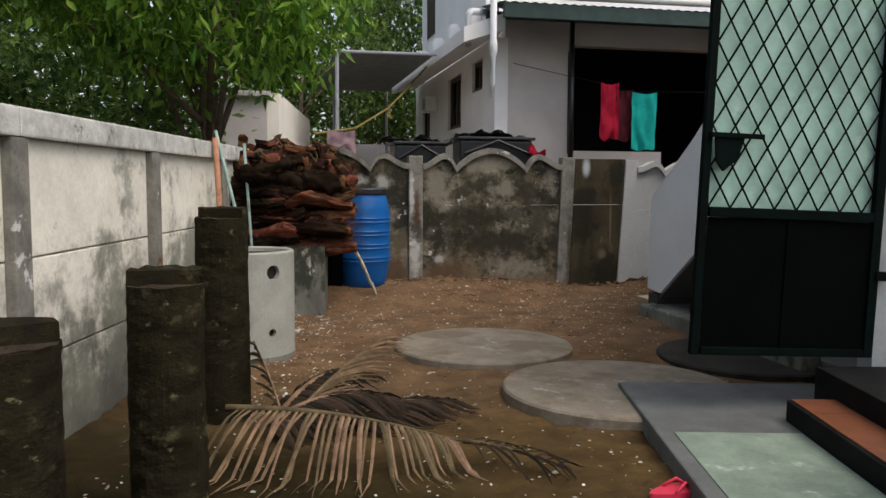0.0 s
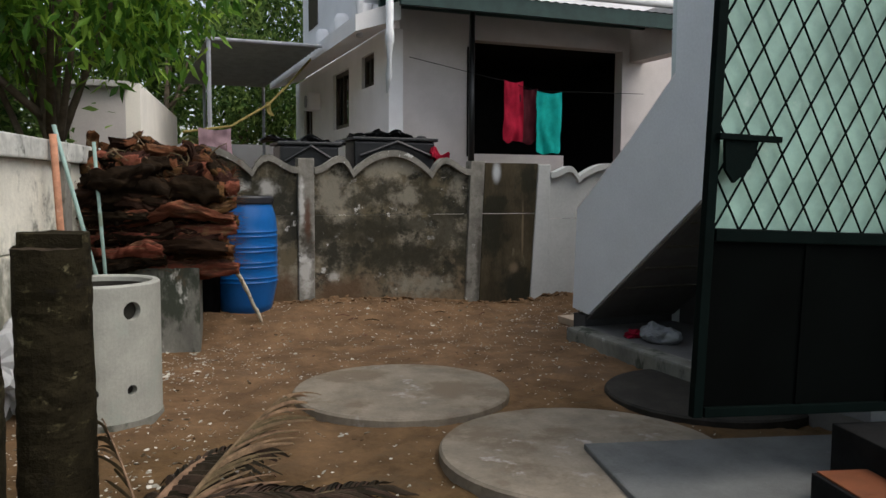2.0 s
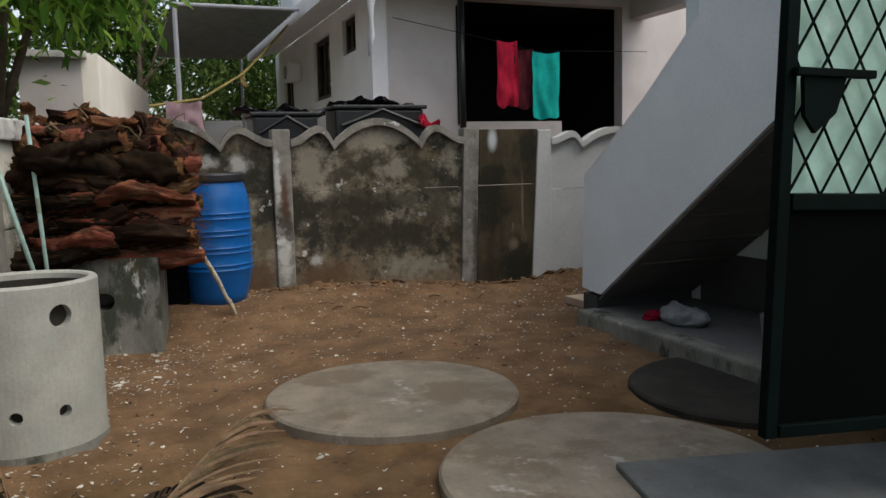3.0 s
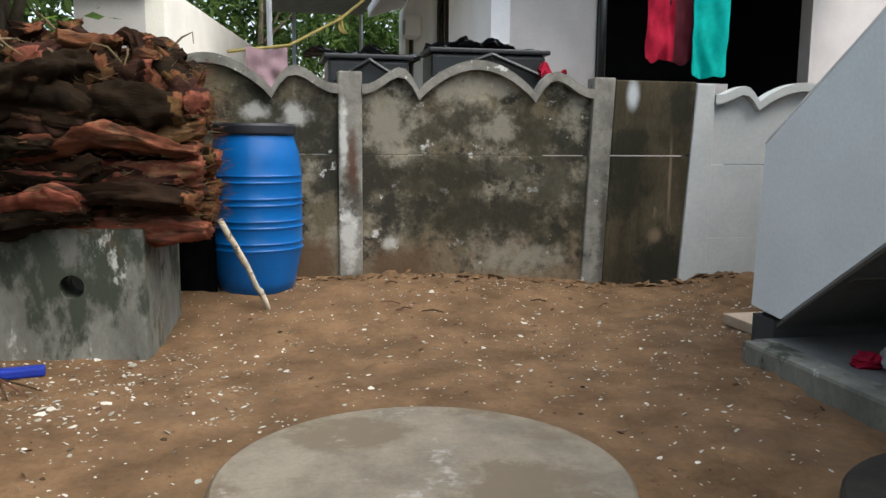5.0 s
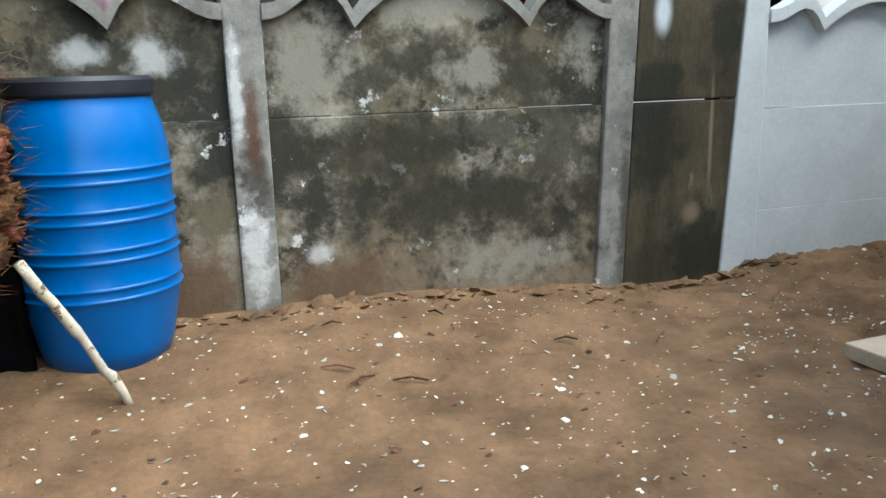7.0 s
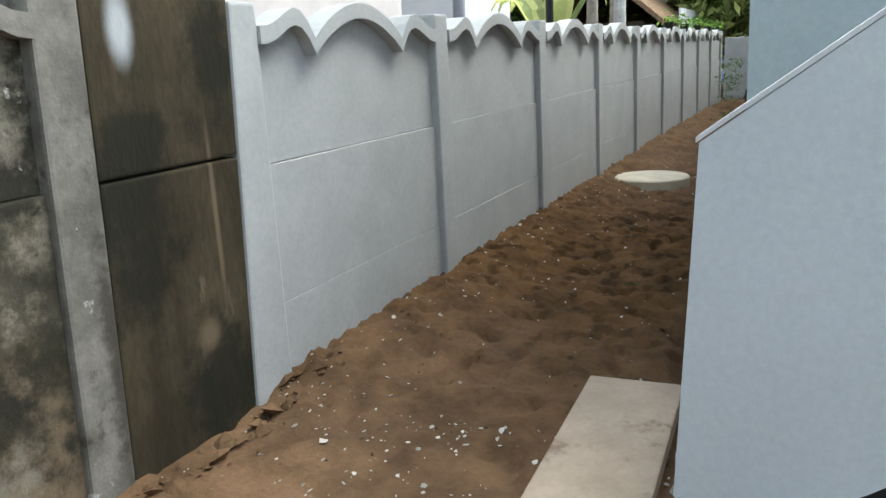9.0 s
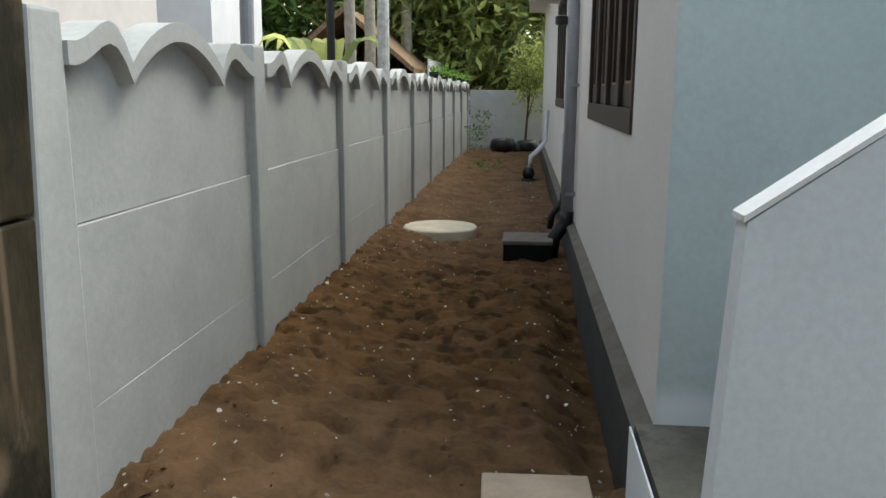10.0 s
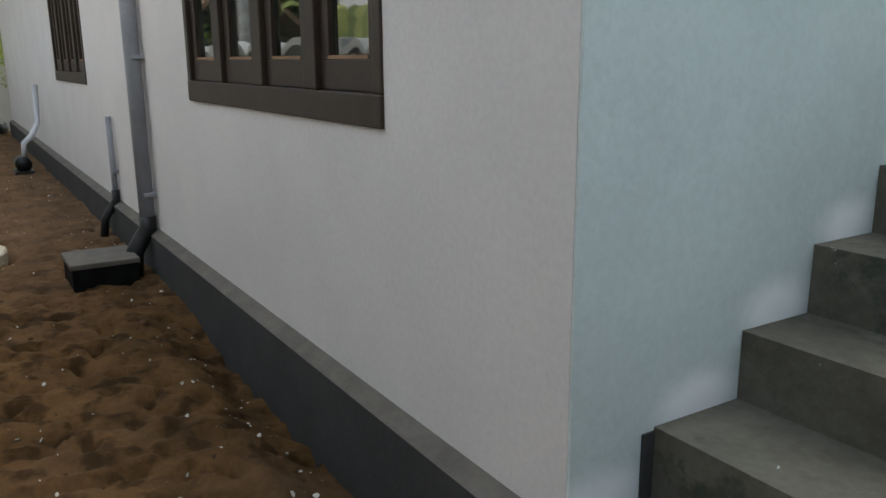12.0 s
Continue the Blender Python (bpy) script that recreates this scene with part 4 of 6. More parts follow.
# ---- blue drum, bark stack, rods ----
def build_drum():
    x, y, z0, h = -0.26, 9.00, 0.17, 1.055
    g = thing("drum", (x, y, z0), "blue plastic drum with a black clamp lid standing by the wall", "drum")
    prof = [(0.205, 0.0), (0.225, 0.01), (0.245, 0.08), (0.275, 0.22)]
    for f in (0.29, 0.42, 0.55, 0.68):
        prof += [(0.286, f - 0.027), (0.287, f - 0.025), (0.2945, f - 0.019), (0.287, f - 0.013), (0.286, f - 0.011), (0.286, f + 0.011), (0.287, f + 0.013), (0.2945, f + 0.019), (0.287, f + 0.025), (0.286, f + 0.027)]
    prof += [(0.284, 0.76), (0.270, 0.84), (0.250, 0.90), (0.243, 0.925), (0.243, 0.94)]
    part("body", lathe(x, y, [(r, z0 + f * h) for r, f in prof], 72), DRUM, g, "glossy blue ribbed plastic", smooth=True)
    part("lid", lathe(x, y, [(0.252, z0 + 0.935 * h), (0.256, z0 + 0.945 * h), (0.256, z0 + 0.985 * h), (0.245, z0 + h), (0.23, z0 + h), (0.22, z0 + 0.985 * h), (0.01, z0 + 0.985 * h)], 72), DRUM_LID, g, "black plastic clamp lid")


build_drum()


def bark_piece(cx, cy, cz, length, w, t, yaw, tilt, seed, rough=1.0, torn=0.0):
    """A torn, bent slab of bark fibre along its own x axis; torn is the length at each end that shows its paler inside."""
    bm = bmesh.new()
    nx, na = 50, 26
    rings = []
    rnd = random.Random(seed)
    bend, twist, curl = rnd.uniform(-0.10, 0.10), rnd.uniform(-0.5, 0.5), rnd.uniform(0.1, 0.5)
    for i in range(nx + 1):
        f = i / nx
        x = (f - 0.5) * length
        env = min(1, 0.62 + 2.2 * min(f, 1 - f))
        ring = []
        for k in range(na):
            a = 2 * math.pi * k / na
            q = noise.noise(Vector((f * 7.5 * length, math.cos(a) * 1.4 + seed, math.sin(a) * 1.4)))
            q3 = noise.noise(Vector((f * 22 * length, math.cos(a) * 3 + seed, math.sin(a) * 3)))
            q2 = noise.noise(Vector((f * 1.6, math.cos(a) * 4.0 + seed, math.sin(a) * 4.0)))
            strand = noise.noise(Vector((f * 3.0 * length, math.cos(a) * 7 + seed, math.sin(a) * 7)))
            s = env * (1 + rough * (0.62 * q + 0.5 * q2 + 0.40 * q3) + 0.34 * strand)
            yy = math.cos(a) * w * 0.5 * s + 0.02 * math.sin(f * 9 * length + seed * 3)
            zz = math.sin(a) * t * 0.5 * s + curl * yy * yy / w - curl * w * 0.12 + 0.014 * math.sin(f * 8 * length + seed)
            tw = twist * (f - 0.5)
            yy, zz = yy * math.cos(tw) - zz * math.sin(tw), yy * math.sin(tw) + zz * math.cos(tw)
            xx = x + (rnd.uniform(-1, 1) * 0.02 * min(length, 0.6) * (1 if i in (0, nx) else 0.25))
            ring.append(bm.verts.new((xx, yy + bend * math.sin(math.pi * f), zz + bend * 0.5 * math.sin(2.2 * math.pi * f))))
        rings.append(ring)
    for u, v in zip(rings, rings[1:]):
        for k in range(na):
            bm.faces.new((u[k], u[(k + 1) % na], v[(k + 1) % na], v[k]))
    for ring, d in ((rings[0], -1), (rings[-1], 1)):
        c = bm.verts.new(sum((v.co for v in ring), Vector()) / na - Vector((d * 0.015, 0, 0)))
        for k in range(na):
            q = (ring[k], ring[(k + 1) % na], c)
            bm.faces.new(q if d < 0 else q[::-1])
    if torn:
        for face in bm.faces:
            c = face.calc_center_median()
            near = length * 0.5 - abs(c.x)
            if near < torn * (1 + 0.8 * noise.noise(Vector((c.y * 30, c.z * 30, seed)))):
                face.material_index = 1
    bmesh.ops.recalc_face_normals(bm, faces=bm.faces)
    bmesh.ops.transform(bm, matrix=Matrix.Translation((cx, cy, cz)) @ Euler((0, radians(tilt), radians(yaw))).to_matrix().to_4x4(), verts=bm.verts)
    return bm


def build_stack():
    rnd = random.Random(5)
    z = 0.735
    row = 0
    while z < 1.50:
        t = rnd.uniform(0.085, 0.125) if z < 1.2 else rnd.uniform(0.10, 0.14)
        y = 7.93
        while y < 9.0:
            w = rnd.uniform(0.15, 0.24)
            for side in (0, 1):
                if side == 0:
                    length, x = rnd.uniform(0.75, 1.2) if z < 1.12 else rnd.uniform(0.5, 1.0), -0.90 + rnd.uniform(-0.15, 0.08)
                    x = min(x, -0.44 - length / 2 + rnd.uniform(-0.10, 0.03) - max(0, z - 1.3) * 0.5)
                else:
                    length, x = rnd.uniform(0.45, 0.85), -1.30 + rnd.uniform(-0.12, 0.12) + 0.2 * (y - 7.9)
                dark = (z > 1.15 and rnd.random() < 0.8) or rnd.random() < 0.18 or (side == 1 and rnd.random() < 0.5)
                top = z > 1.4
                yy = y + 0.06 * (0.5 - side) + 0.06 * (x + 0.6)
                low = z < 1.16
                solid("bark_slab", bark_piece(x, yy, z + rnd.uniform(-0.015, 0.015), length, w * 1.15, t * (1.15 if low else 1.35), rnd.uniform(-13, 13) - 4 + (rnd.uniform(-40, 40) if top else 0), rnd.uniform(-5, 5) + (rnd.uniform(-14, 14) if top else 0), rnd.random() * 99, 0.75 if low else 0.9, 0.03 if side == 0 else 0.0),
                      [HUSK_DARK if dark else HUSK, HUSK_END], "dark fibrous slab of bark in a stack" if dark else "rust-brown torn slab of bark in a stack", "bark", "stacked bark slabs", smooth=True)
            y += w * 0.97
        z += t * 0.93
        row += 1
    # rolled bundles along the top of the front
    for i in range(13):
        x = -1.50 + 0.077 * i + rnd.uniform(-0.02, 0.02)
        solid("bark_roll", bark_piece(x, 8.0 + rnd.uniform(-0.03, 0.10), 1.44 + rnd.uniform(-0.05, 0.05) - 0.4 * max(0, x + 0.75), rnd.uniform(0.24, 0.40), rnd.uniform(0.15, 0.22), rnd.uniform(0.13, 0.19), 90 + rnd.uniform(-35, 35), rnd.uniform(-25, 15), rnd.random() * 99, 0.55, 0.025),
              [HUSK_DARK, HUSK_END], "dark rolled bundle of fibrous bark on a stack", "bark", "rolled bark bundles", smooth=True)
    # stubby ends sticking up on the top
    for i in range(56):
        x, y = rnd.uniform(-1.5, -0.52), rnd.uniform(7.93, 8.6)
        zt = 1.54 + rnd.uniform(-0.06, 0.06) - 0.30 * max(0, x + 0.85)
        solid("bark_slab", bark_piece(x, y, zt, rnd.uniform(0.10, 0.30), rnd.uniform(0.06, 0.14), rnd.uniform(0.05, 0.09), rnd.uniform(-120, 120), rnd.uniform(-75, 35), rnd.random() * 99, 0.8, 0.02),
              [HUSK_DARK if rnd.random() < 0.6 else HUSK, HUSK_END], "short curled bark piece on top of a stack", "bark", "loose bark pieces", smooth=True)
    for i in range(22):
        x, y, zt = rnd.uniform(-1.5, -0.6), rnd.uniform(7.85, 8.2), rnd.uniform(1.36, 1.60)
        a = rnd.uniform(0, 2 * math.pi)
        L = rnd.uniform(0.10, 0.26)
        d = Vector((math.cos(a) * 0.8, -abs(math.sin(a)) * 0.35, rnd.uniform(-1.1, 0.35))) * L
        p = Vector((x, y - 0.05, zt))
        bow = Vector((rnd.uniform(-0.04, 0.04), -0.03, rnd.uniform(0.0, 0.07)))
        solid("twig", tube([p, p + d * 0.3 + bow, p + d * 0.65 + bow * 1.2, p + d], [0.005, 0.005, 0.004, 0.002], 6), TWIG, "dry pale twig lying on the bark stack", "twig", "dry twigs")
    # fine fibres over the faces
    verts, faces = [], []
    for i in range(1300):
        x, z = rnd.uniform(-1.6, -0.42), rnd.uniform(0.68, 1.52)
        y = 7.85 + rnd.uniform(-0.03, 0.05) + 0.06 * (x + 0.6) + 0.06 * smooth_step(z, 1.3, 1.6)
        if rnd.random() < 0.22:
            x, y = -0.43 + rnd.uniform(-0.05, 0.03) - max(0, z - 1.3) * 0.35, rnd.uniform(7.85, 8.9)
        L, a = rnd.uniform(0.02, 0.08), rnd.gauss(0, 0.5)
        d = Vector((math.cos(a) * L, rnd.uniform(-0.35, 0.1) * L, math.sin(a) * L))
        p = Vector((x, y, z))
        n = len(verts)
        q = Vector((0, 0, 0.0018))
        verts += [p - q, p + q, p + d + q * 0.3]
        faces.append((n, n + 1, n + 2))
    me = bpy.data.meshes.new("bark_fibre")
    me.from_pydata([tuple(v) for v in verts], [], faces)
    me.materials.append(TWIG)
    me.materials.append(HUSK)
    for i, p in enumerate(me.polygons):
        p.material_index = 0 if i % 3 == 0 else 1
    tagged(new("bark_fibre", me), "loose frayed fibres hanging from the bark stack", "fibre", kind="stuff")


build_stack()
# black sheet added to give the gap under the bark its deep shade
bm_ = bmesh.new()
grid_ = [[bm_.verts.new((-0.80 + 0.30 * u / 14, 8.80 + 0.03 * noise.noise(Vector((u * 0.5, v * 0.5, 3))) + 0.10 * (1 - v / 14), 0.05 + 0.66 * v / 14)) for u in range(15)] for v in range(15)]
for v in range(14):
    for u in range(14):
        bm_.faces.new((grid_[v][u], grid_[v][u + 1], grid_[v + 1][u + 1], grid_[v + 1][u]))
bmesh.ops.solidify(bm_, geom=bm_.faces[:], thickness=0.012)
solid("plastic_sheet", bm_, BLACK_SHEET, "black sheet added for the deep shade between a concrete tank and a blue drum", "plastic sheet", smooth=True)

solid("branch", tube([(-0.18, 8.56, 0.11), (-0.205, 8.55, 0.19), (-0.23, 8.54, 0.25), (-0.25, 8.535, 0.27), (-0.30, 8.51, 0.40), (-0.315, 8.505, 0.425), (-0.37, 8.48, 0.54), (-0.39, 8.47, 0.57), (-0.44, 8.44, 0.68)], [0.013, 0.016, 0.019, 0.016, 0.015, 0.020, 0.017, 0.019, 0.017], 9), PEELED, "pale peeled branch leaning on the bark stack", "branch", smooth=True)


def build_squeegee(label, foot, top, blade):
    g = thing("floor_wiper", foot, label, "floor wiper")
    f, t = Vector(foot), Vector(top)
    part("handle", tube([f + (t - f) * 0.03, t], 0.0125, 10), ROD, g, "pale green painted steel handle", smooth=True)
    part("sleeve", tube([f + (t - f) * 0.62, f + (t - f) * 0.68], 0.0132, 10), BLUE_PLASTIC if blade is None else GREEN_CEMENT, g)
    if blade:
        part("head", box(f.x - 0.13, f.x + 0.20, f.y - 0.03, f.y + 0.03, f.z, f.z + 0.045, 0.012, turn=blade, pivot=f), BLUE_PLASTIC, g, "deep blue plastic head")
        part("socket", tube([f + Vector((0, 0, 0.03)), f + (t - f) * 0.05], 0.02, 10), BLUE_PLASTIC, g)
    return g


build_squeegee("floor wiper with pale green handle and blue head leaning on bark", (-1.36, 7.60, 0.06), (-1.45, 7.75, 1.62), 12)
g_ = thing("rake", (-1.30, 7.42, 0.06), "grey-green rod with a dry twig fan leaning on the wall", "rake")
part("handle", tube([(-1.30, 7.44, 0.08), (-1.66, 7.25, 1.70)], 0.0135, 10), ROD, g_, "grey-green painted rod", smooth=True)
for k in range(7):
    a = radians(-150 + 22 * k)
    part("tine", tube([(-1.30, 7.44, 0.11), (-1.30 + 0.10 * math.cos(a), 7.44 + 0.10 * math.sin(a), 0.09), (-1.30 + 0.2 * math.cos(a), 7.44 + 0.2 * math.sin(a), 0.065)], [0.006, 0.005, 0.003], 5), LITTER, g_)
solid("orange_pipe", tube([on_left(2.48, 0.14, 0.05), on_left(2.44, 0.08, 1.63)], 0.022, 12), ROD_ORANGE, "rusty orange pipe with worn paint leaning on the wall", "pipe", smooth=True)

# ---- coconut logs and fallen frond ----


def build_log(x, y, r, h, seed, notch):
    g = thing("coconut_log", (x, y, 0), "upright sawn coconut trunk with ringed bark and a notched top", "log", "upright coconut logs")
    bm = bmesh.new()
    sides, levels = 40, 44
    rings = []
    for j in range(levels + 1):
        f = j / levels
        z = -0.03 + (h + 0.03) * f
        ring = []
        for k in range(sides):
            a = 2 * math.pi * k / sides
            rr = r * (1 + 0.035 * noise.noise(Vector((math.cos(a) * 2, math.sin(a) * 2 + seed, z * 3))) + 0.05 * (1 - f) ** 3)
            rr += 0.0035 * (0.5 + noise.noise(Vector((math.cos(a) * 2, math.sin(a) * 2, z * 5 + seed)))) * math.sin(z * 74 + 9 * noise.noise(Vector((math.cos(a), math.sin(a), z * 1.4 + seed)))) + 0.004 * noise.noise(Vector((math.cos(a) * 6, math.sin(a) * 6, z * 12 + seed)))
            zz = z
            if j == levels:
                zz += 0.012 * noise.noise(Vector((a * 2, seed, 0)))
            ring.append(bm.verts.new((x + rr * math.cos(a), y + rr * math.sin(a), zz)))
        rings.append(ring)
    for u, v in zip(rings, rings[1:]):
        for k in range(sides):
            bm.faces.new((u[k], u[(k + 1) % sides], v[(k + 1) % sides], v[k]))
    part("trunk", bm, BARK, g, "ringed grey-brown bark")
    # sawn top: a low half and a raised lip on the far side
    top = bmesh.new()
    loops = []
    for q in (1.0, 0.97, 0.7, 0.35, 0.05):
        loops.append([top.verts.new((x + r * q * math.cos(a), y + r * q * math.sin(a), h - 0.004 + (0.012 if 0.3 < q < 0.98 else 0) * noise.noise(Vector((q * 9, a * 2, seed)))))
                      for a in (2 * math.pi * k / sides for k in range(sides))])
    for u, v in zip(loops, loops[1:]):
        for k in range(sides):
            top.faces.new((u[k], u[(k + 1) % sides], v[(k + 1) % sides], v[k]))
    top.faces.new(loops[-1])
    part("sawn_top", top, BARK_CUT, g, "rough brown sawn top")
    a0 = radians(notch)
    n = 12
    lip = bmesh.new()
    outer, inner = [], []
    for k in range(n + 1):
        a = a0 + radians(-95 + 190 * k / n)
        hh = h + 0.055 + 0.012 * noise.noise(Vector((a * 3, seed, 2)))
        outer.append((lip.verts.new((x + r * math.cos(a), y + r * math.sin(a), h - 0.01)), lip.verts.new((x + r * 0.99 * math.cos(a), y + r * 0.99 * math.sin(a), hh))))
    c0 = Vector((x, y, 0)) - Vector((math.cos(a0), math.sin(a0), 0)) * r * 0.05
    for k in range(n + 1):
        f = 2 * k / n - 1
        d = Vector((-math.sin(a0), math.cos(a0), 0)) * r * 0.93 * f
        inner.append((lip.verts.new((c0 + d)[:2] + (h - 0.01,)), lip.verts.new((c0 + d * 0.97)[:2] + (h + 0.05,))))
    for row in (outer, inner):
        for p, q in zip(row, row[1:]):
            lip.faces.new((p[0], q[0], q[1], p[1]))
    for p, q, s, t in zip(outer, outer[1:], inner, inner[1:]):
        lip.faces.new((p[1], q[1], t[1], s[1]))
    for e in (0, -1):
        lip.faces.new((outer[e][0], outer[e][1], inner[e][1], inner[e][0]))
    bmesh.ops.recalc_face_normals(lip, faces=lip.faces)
    part("lip", lip, [BARK], g)


build_log(-1.62, 3.60, 0.137, 0.90, 1.0, 95)
build_log(-1.49, 4.90, 0.137, 1.09, 4.0, 60)
build_log(-1.97, 2.92, 0.145, 0.82, 7.0, 120)


def build_frond(base, tip, arch, width, seed, n=34, droop=0.75, sag=0.5, m=None, side_only=0, label="", fan=(0.35, 0.7), spread=(0.75, 1.0), w=(0.009, 0.015), rib=0.020):
    rnd = random.Random(seed)
    b, t = Vector(base), Vector(tip)
    g = thing("palm_frond", (b.x, b.y, min(b.z, t.z)), label, "palm frond", "fallen palm fronds")

    def at(f):
        return b.lerp(t, f) + Vector((0, 0, arch * math.sin(math.pi * min(1, f * 1.05))))
    pts = [at(i / 10) for i in range(11)]
    part("midrib", tube(pts, [rib * (1 - 0.75 * i / 10) for i in range(11)], 7), STRAW, g, "stiff pale midrib", smooth=True)
    along = (t - b).normalized()
    side = along.cross(Vector((0, 0, 1))).normalized()
    mesh_v = None
    for i in range(n):
        f = 0.06 + 0.92 * i / n
        for s in (-1, 1):
            if side_only and s != side_only:
                continue
            L = width * (0.55 + 0.45 * math.sin(math.pi * min(1, f + 0.15))) * rnd.uniform(0.8, 1.1)
            p = at(f)
            d = (side * s * rnd.uniform(*spread) + along * (fan[0] + (fan[1] - fan[0]) * f + rnd.uniform(-0.15, 0.15))).normalized()
            bm = bmesh.new()
            rows = []
            wide = rnd.uniform(*w)
            tw = rnd.uniform(-0.8, 0.8)
            jit = Vector((rnd.uniform(-0.15, 0.15), rnd.uniform(-0.15, 0.15), 0))
            for j in range(6):
                q = j / 5
                c = p + (d + jit * q) * L * q
                c.z = max(p.z - sag * L * q ** 1.5 * droop + 0.02 * math.sin(q * 3), ground_z(c.x, c.y) + 0.012 + 0.01 * rnd.random())
                ww = wide * (1 - q ** 2 * 0.85)
                cr = (along * math.cos(tw * q) + Vector((0, 0, 1)) * math.sin(tw * q + 0.3)) * ww
                rows.append((bm.verts.new(c - cr), bm.verts.new(c + Vector((0, 0, ww * 0.5))), bm.verts.new(c + cr)))
            for u, v in zip(rows, rows[1:]):
                bm.faces.new((u[0], v[0], v[1], u[1]))
                bm.faces.new((u[1], v[1], v[2], u[2]))
            part("leaflet", bm, m or STRAW, g)
    return g


build_frond((-1.44, 4.12, 0.27), (-0.40, 3.90, 0.12), 0.04, 0.50, 1, n=34, droop=1.2, sag=1.0, side_only=1, label="dry brown palm frond lying on the sand, leaflets hanging down", fan=(-0.85, 0.7), w=(0.007, 0.014), rib=0.017)
build_frond((-0.40, 3.90, 0.12), (0.02, 3.66, 0.04), 0.02, 0.26, 9, n=9, droop=0.9, sag=0.4, label="broken tip of a dry palm frond", fan=(0.9, 1.6), m=STRAW_DARK, rib=0.012)
build_frond((-1.16, 4.40, 0.10), (-0.56, 5.42, 0.30), 0.03, 0.60, 2, n=40, droop=0.5, sag=0.22, side_only=1, label="dry straw-coloured palm frond folded beside the covers", fan=(2.2, 1.6), spread=(0.12, 0.5), w=(0.009, 0.016), rib=0.013)
build_frond((-1.18, 4.42, 0.10), (-1.33, 4.90, 0.42), 0.03, 0.34, 3, n=9, droop=0.4, sag=0.12, label="bundle of dry palm leaf standing against the logs", fan=(2.2, 3.0), spread=(0.05, 0.5), w=(0.009, 0.014), rib=0.007)
build_frond((-0.95, 4.4, 0.06), (-0.25, 4.75, 0.06), 0.06, 0.36, 4, n=30, m=STRAW_DARK, label="old dark palm frond flattened on the sand", fan=(0.7, 1.6), w=(0.012, 0.022))
build_frond((-1.30, 4.45, 0.06), (-0.65, 4.55, 0.16), 0.08, 0.32, 7, n=30, m=STRAW_DARK, label="old dark palm leaf heaped against the logs", fan=(0.3, 1.5), w=(0.012, 0.024))
build_frond((-1.20, 4.75, 0.05), (-0.70, 5.15, 0.14), 0.10, 0.26, 8, n=24, m=STRAW_DARK, label="old dark palm leaf curled behind the dry frond", fan=(0.2, 1.8), w=(0.014, 0.026))

# ---- bin, mug, slippers ----
BX, BY = 1.215, 2.62
bin_ = thing("bin", (BX, BY, 0.10), "dark navy plastic bin beside the porch steps", "bin")
part("body", lathe(BX, BY, [(0.225, 0.105), (0.235, 0.12), (0.25, 0.63), (0.262, 0.64), (0.265, 0.67), (0.25, 0.678), (0.24, 0.65), (0.02, 0.65)], 56), NAVY, bin_, smooth=False)
mug = thing("basin", (1.2, 2.62, 0.66), "red plastic basin turned over on a bin", "basin")
part("body", lathe(BX, BY, [(0.19, 0.679), (0.195, 0.685), (0.18, 0.725), (0.14, 0.76), (0.02, 0.765)], 40), RED, mug, smooth=True)
solid("steel_bowl", lathe(BX - 0.215, BY + 0.06, [(0.02, 0.6785), (0.034, 0.695), (0.040, 0.715), (0.036, 0.712), (0.015, 0.695)], 24), STEEL, "small dull steel bowl on a bin", "bowl", smooth=True)


def build_slipper(x, y, turn):
    g = thing("slipper", (x, y, 0.02), "pink rubber slipper lying on the ground", "slipper", "pair of pink slippers")
    outline = []
    for k in range(28):
        a = 2 * math.pi * k / 28
        w = 0.046 + 0.008 * math.cos(a) - 0.006 * math.cos(2 * a)
        outline.append((0.125 * math.cos(a), w * math.sin(a)))
    bm = prism(outline, 0.02, 0.042, "z")
    m = Matrix.Translation((x, y, 0)) @ Matrix.Rotation(radians(turn), 4, "Z")
    bmesh.ops.transform(bm, matrix=m, verts=bm.verts)
    part("sole", bm, PINK, g, "pink foam sole")
    for s in (-1, 1):
        part("strap", tube([m @ Vector((0.07, 0, 0.043)), m @ Vector((0.03, s * 0.028, 0.072)), m @ Vector((-0.03, s * 0.044, 0.043))], 0.007, 8), PINK, g, smooth=True)


build_slipper(0.36, 3.37, 12)
build_slipper(0.02, 3.12, 5)

# ---- under the stairs ----
bag = thing("plastic_bag", (2.6, 6.85, 0.12), "crumpled white plastic bag under the stairs", "bag")
bm_ = bmesh.new()
bmesh.ops.create_icosphere(bm_, subdivisions=4, radius=1, matrix=Matrix.Translation((2.62, 6.72, 0.17)) @ Matrix.Diagonal((0.14, 0.2, 0.07, 1)))
for v in bm_.verts:
    q = 1 + 0.3 * noise.noise(v.co * 9) + 0.15 * noise.noise(v.co * 25)
    v.co = Vector((2.62, 6.72, 0.12)) + (v.co - Vector((2.62, 6.72, 0.12))) * q
    v.co.z = max(v.co.z, 0.121)
part("body", bm_, BAG_SHADED, bag)
solid("red_cloth", bark_piece(2.52, 6.98, 0.15, 0.2, 0.12, 0.06, 40, 0, 3.3, 0.8), CLOTH_RED, "crumpled red cloth under the stairs", "cloth")
solid("plastic_pot", lathe(2.80, 6.10, [(0.055, 0.1215), (0.06, 0.13), (0.075, 0.27), (0.08, 0.275), (0.07, 0.275), (0.05, 0.14)], 24), BAG_SHADED, "small white plastic pot under the stairs", "pot", smooth=True)
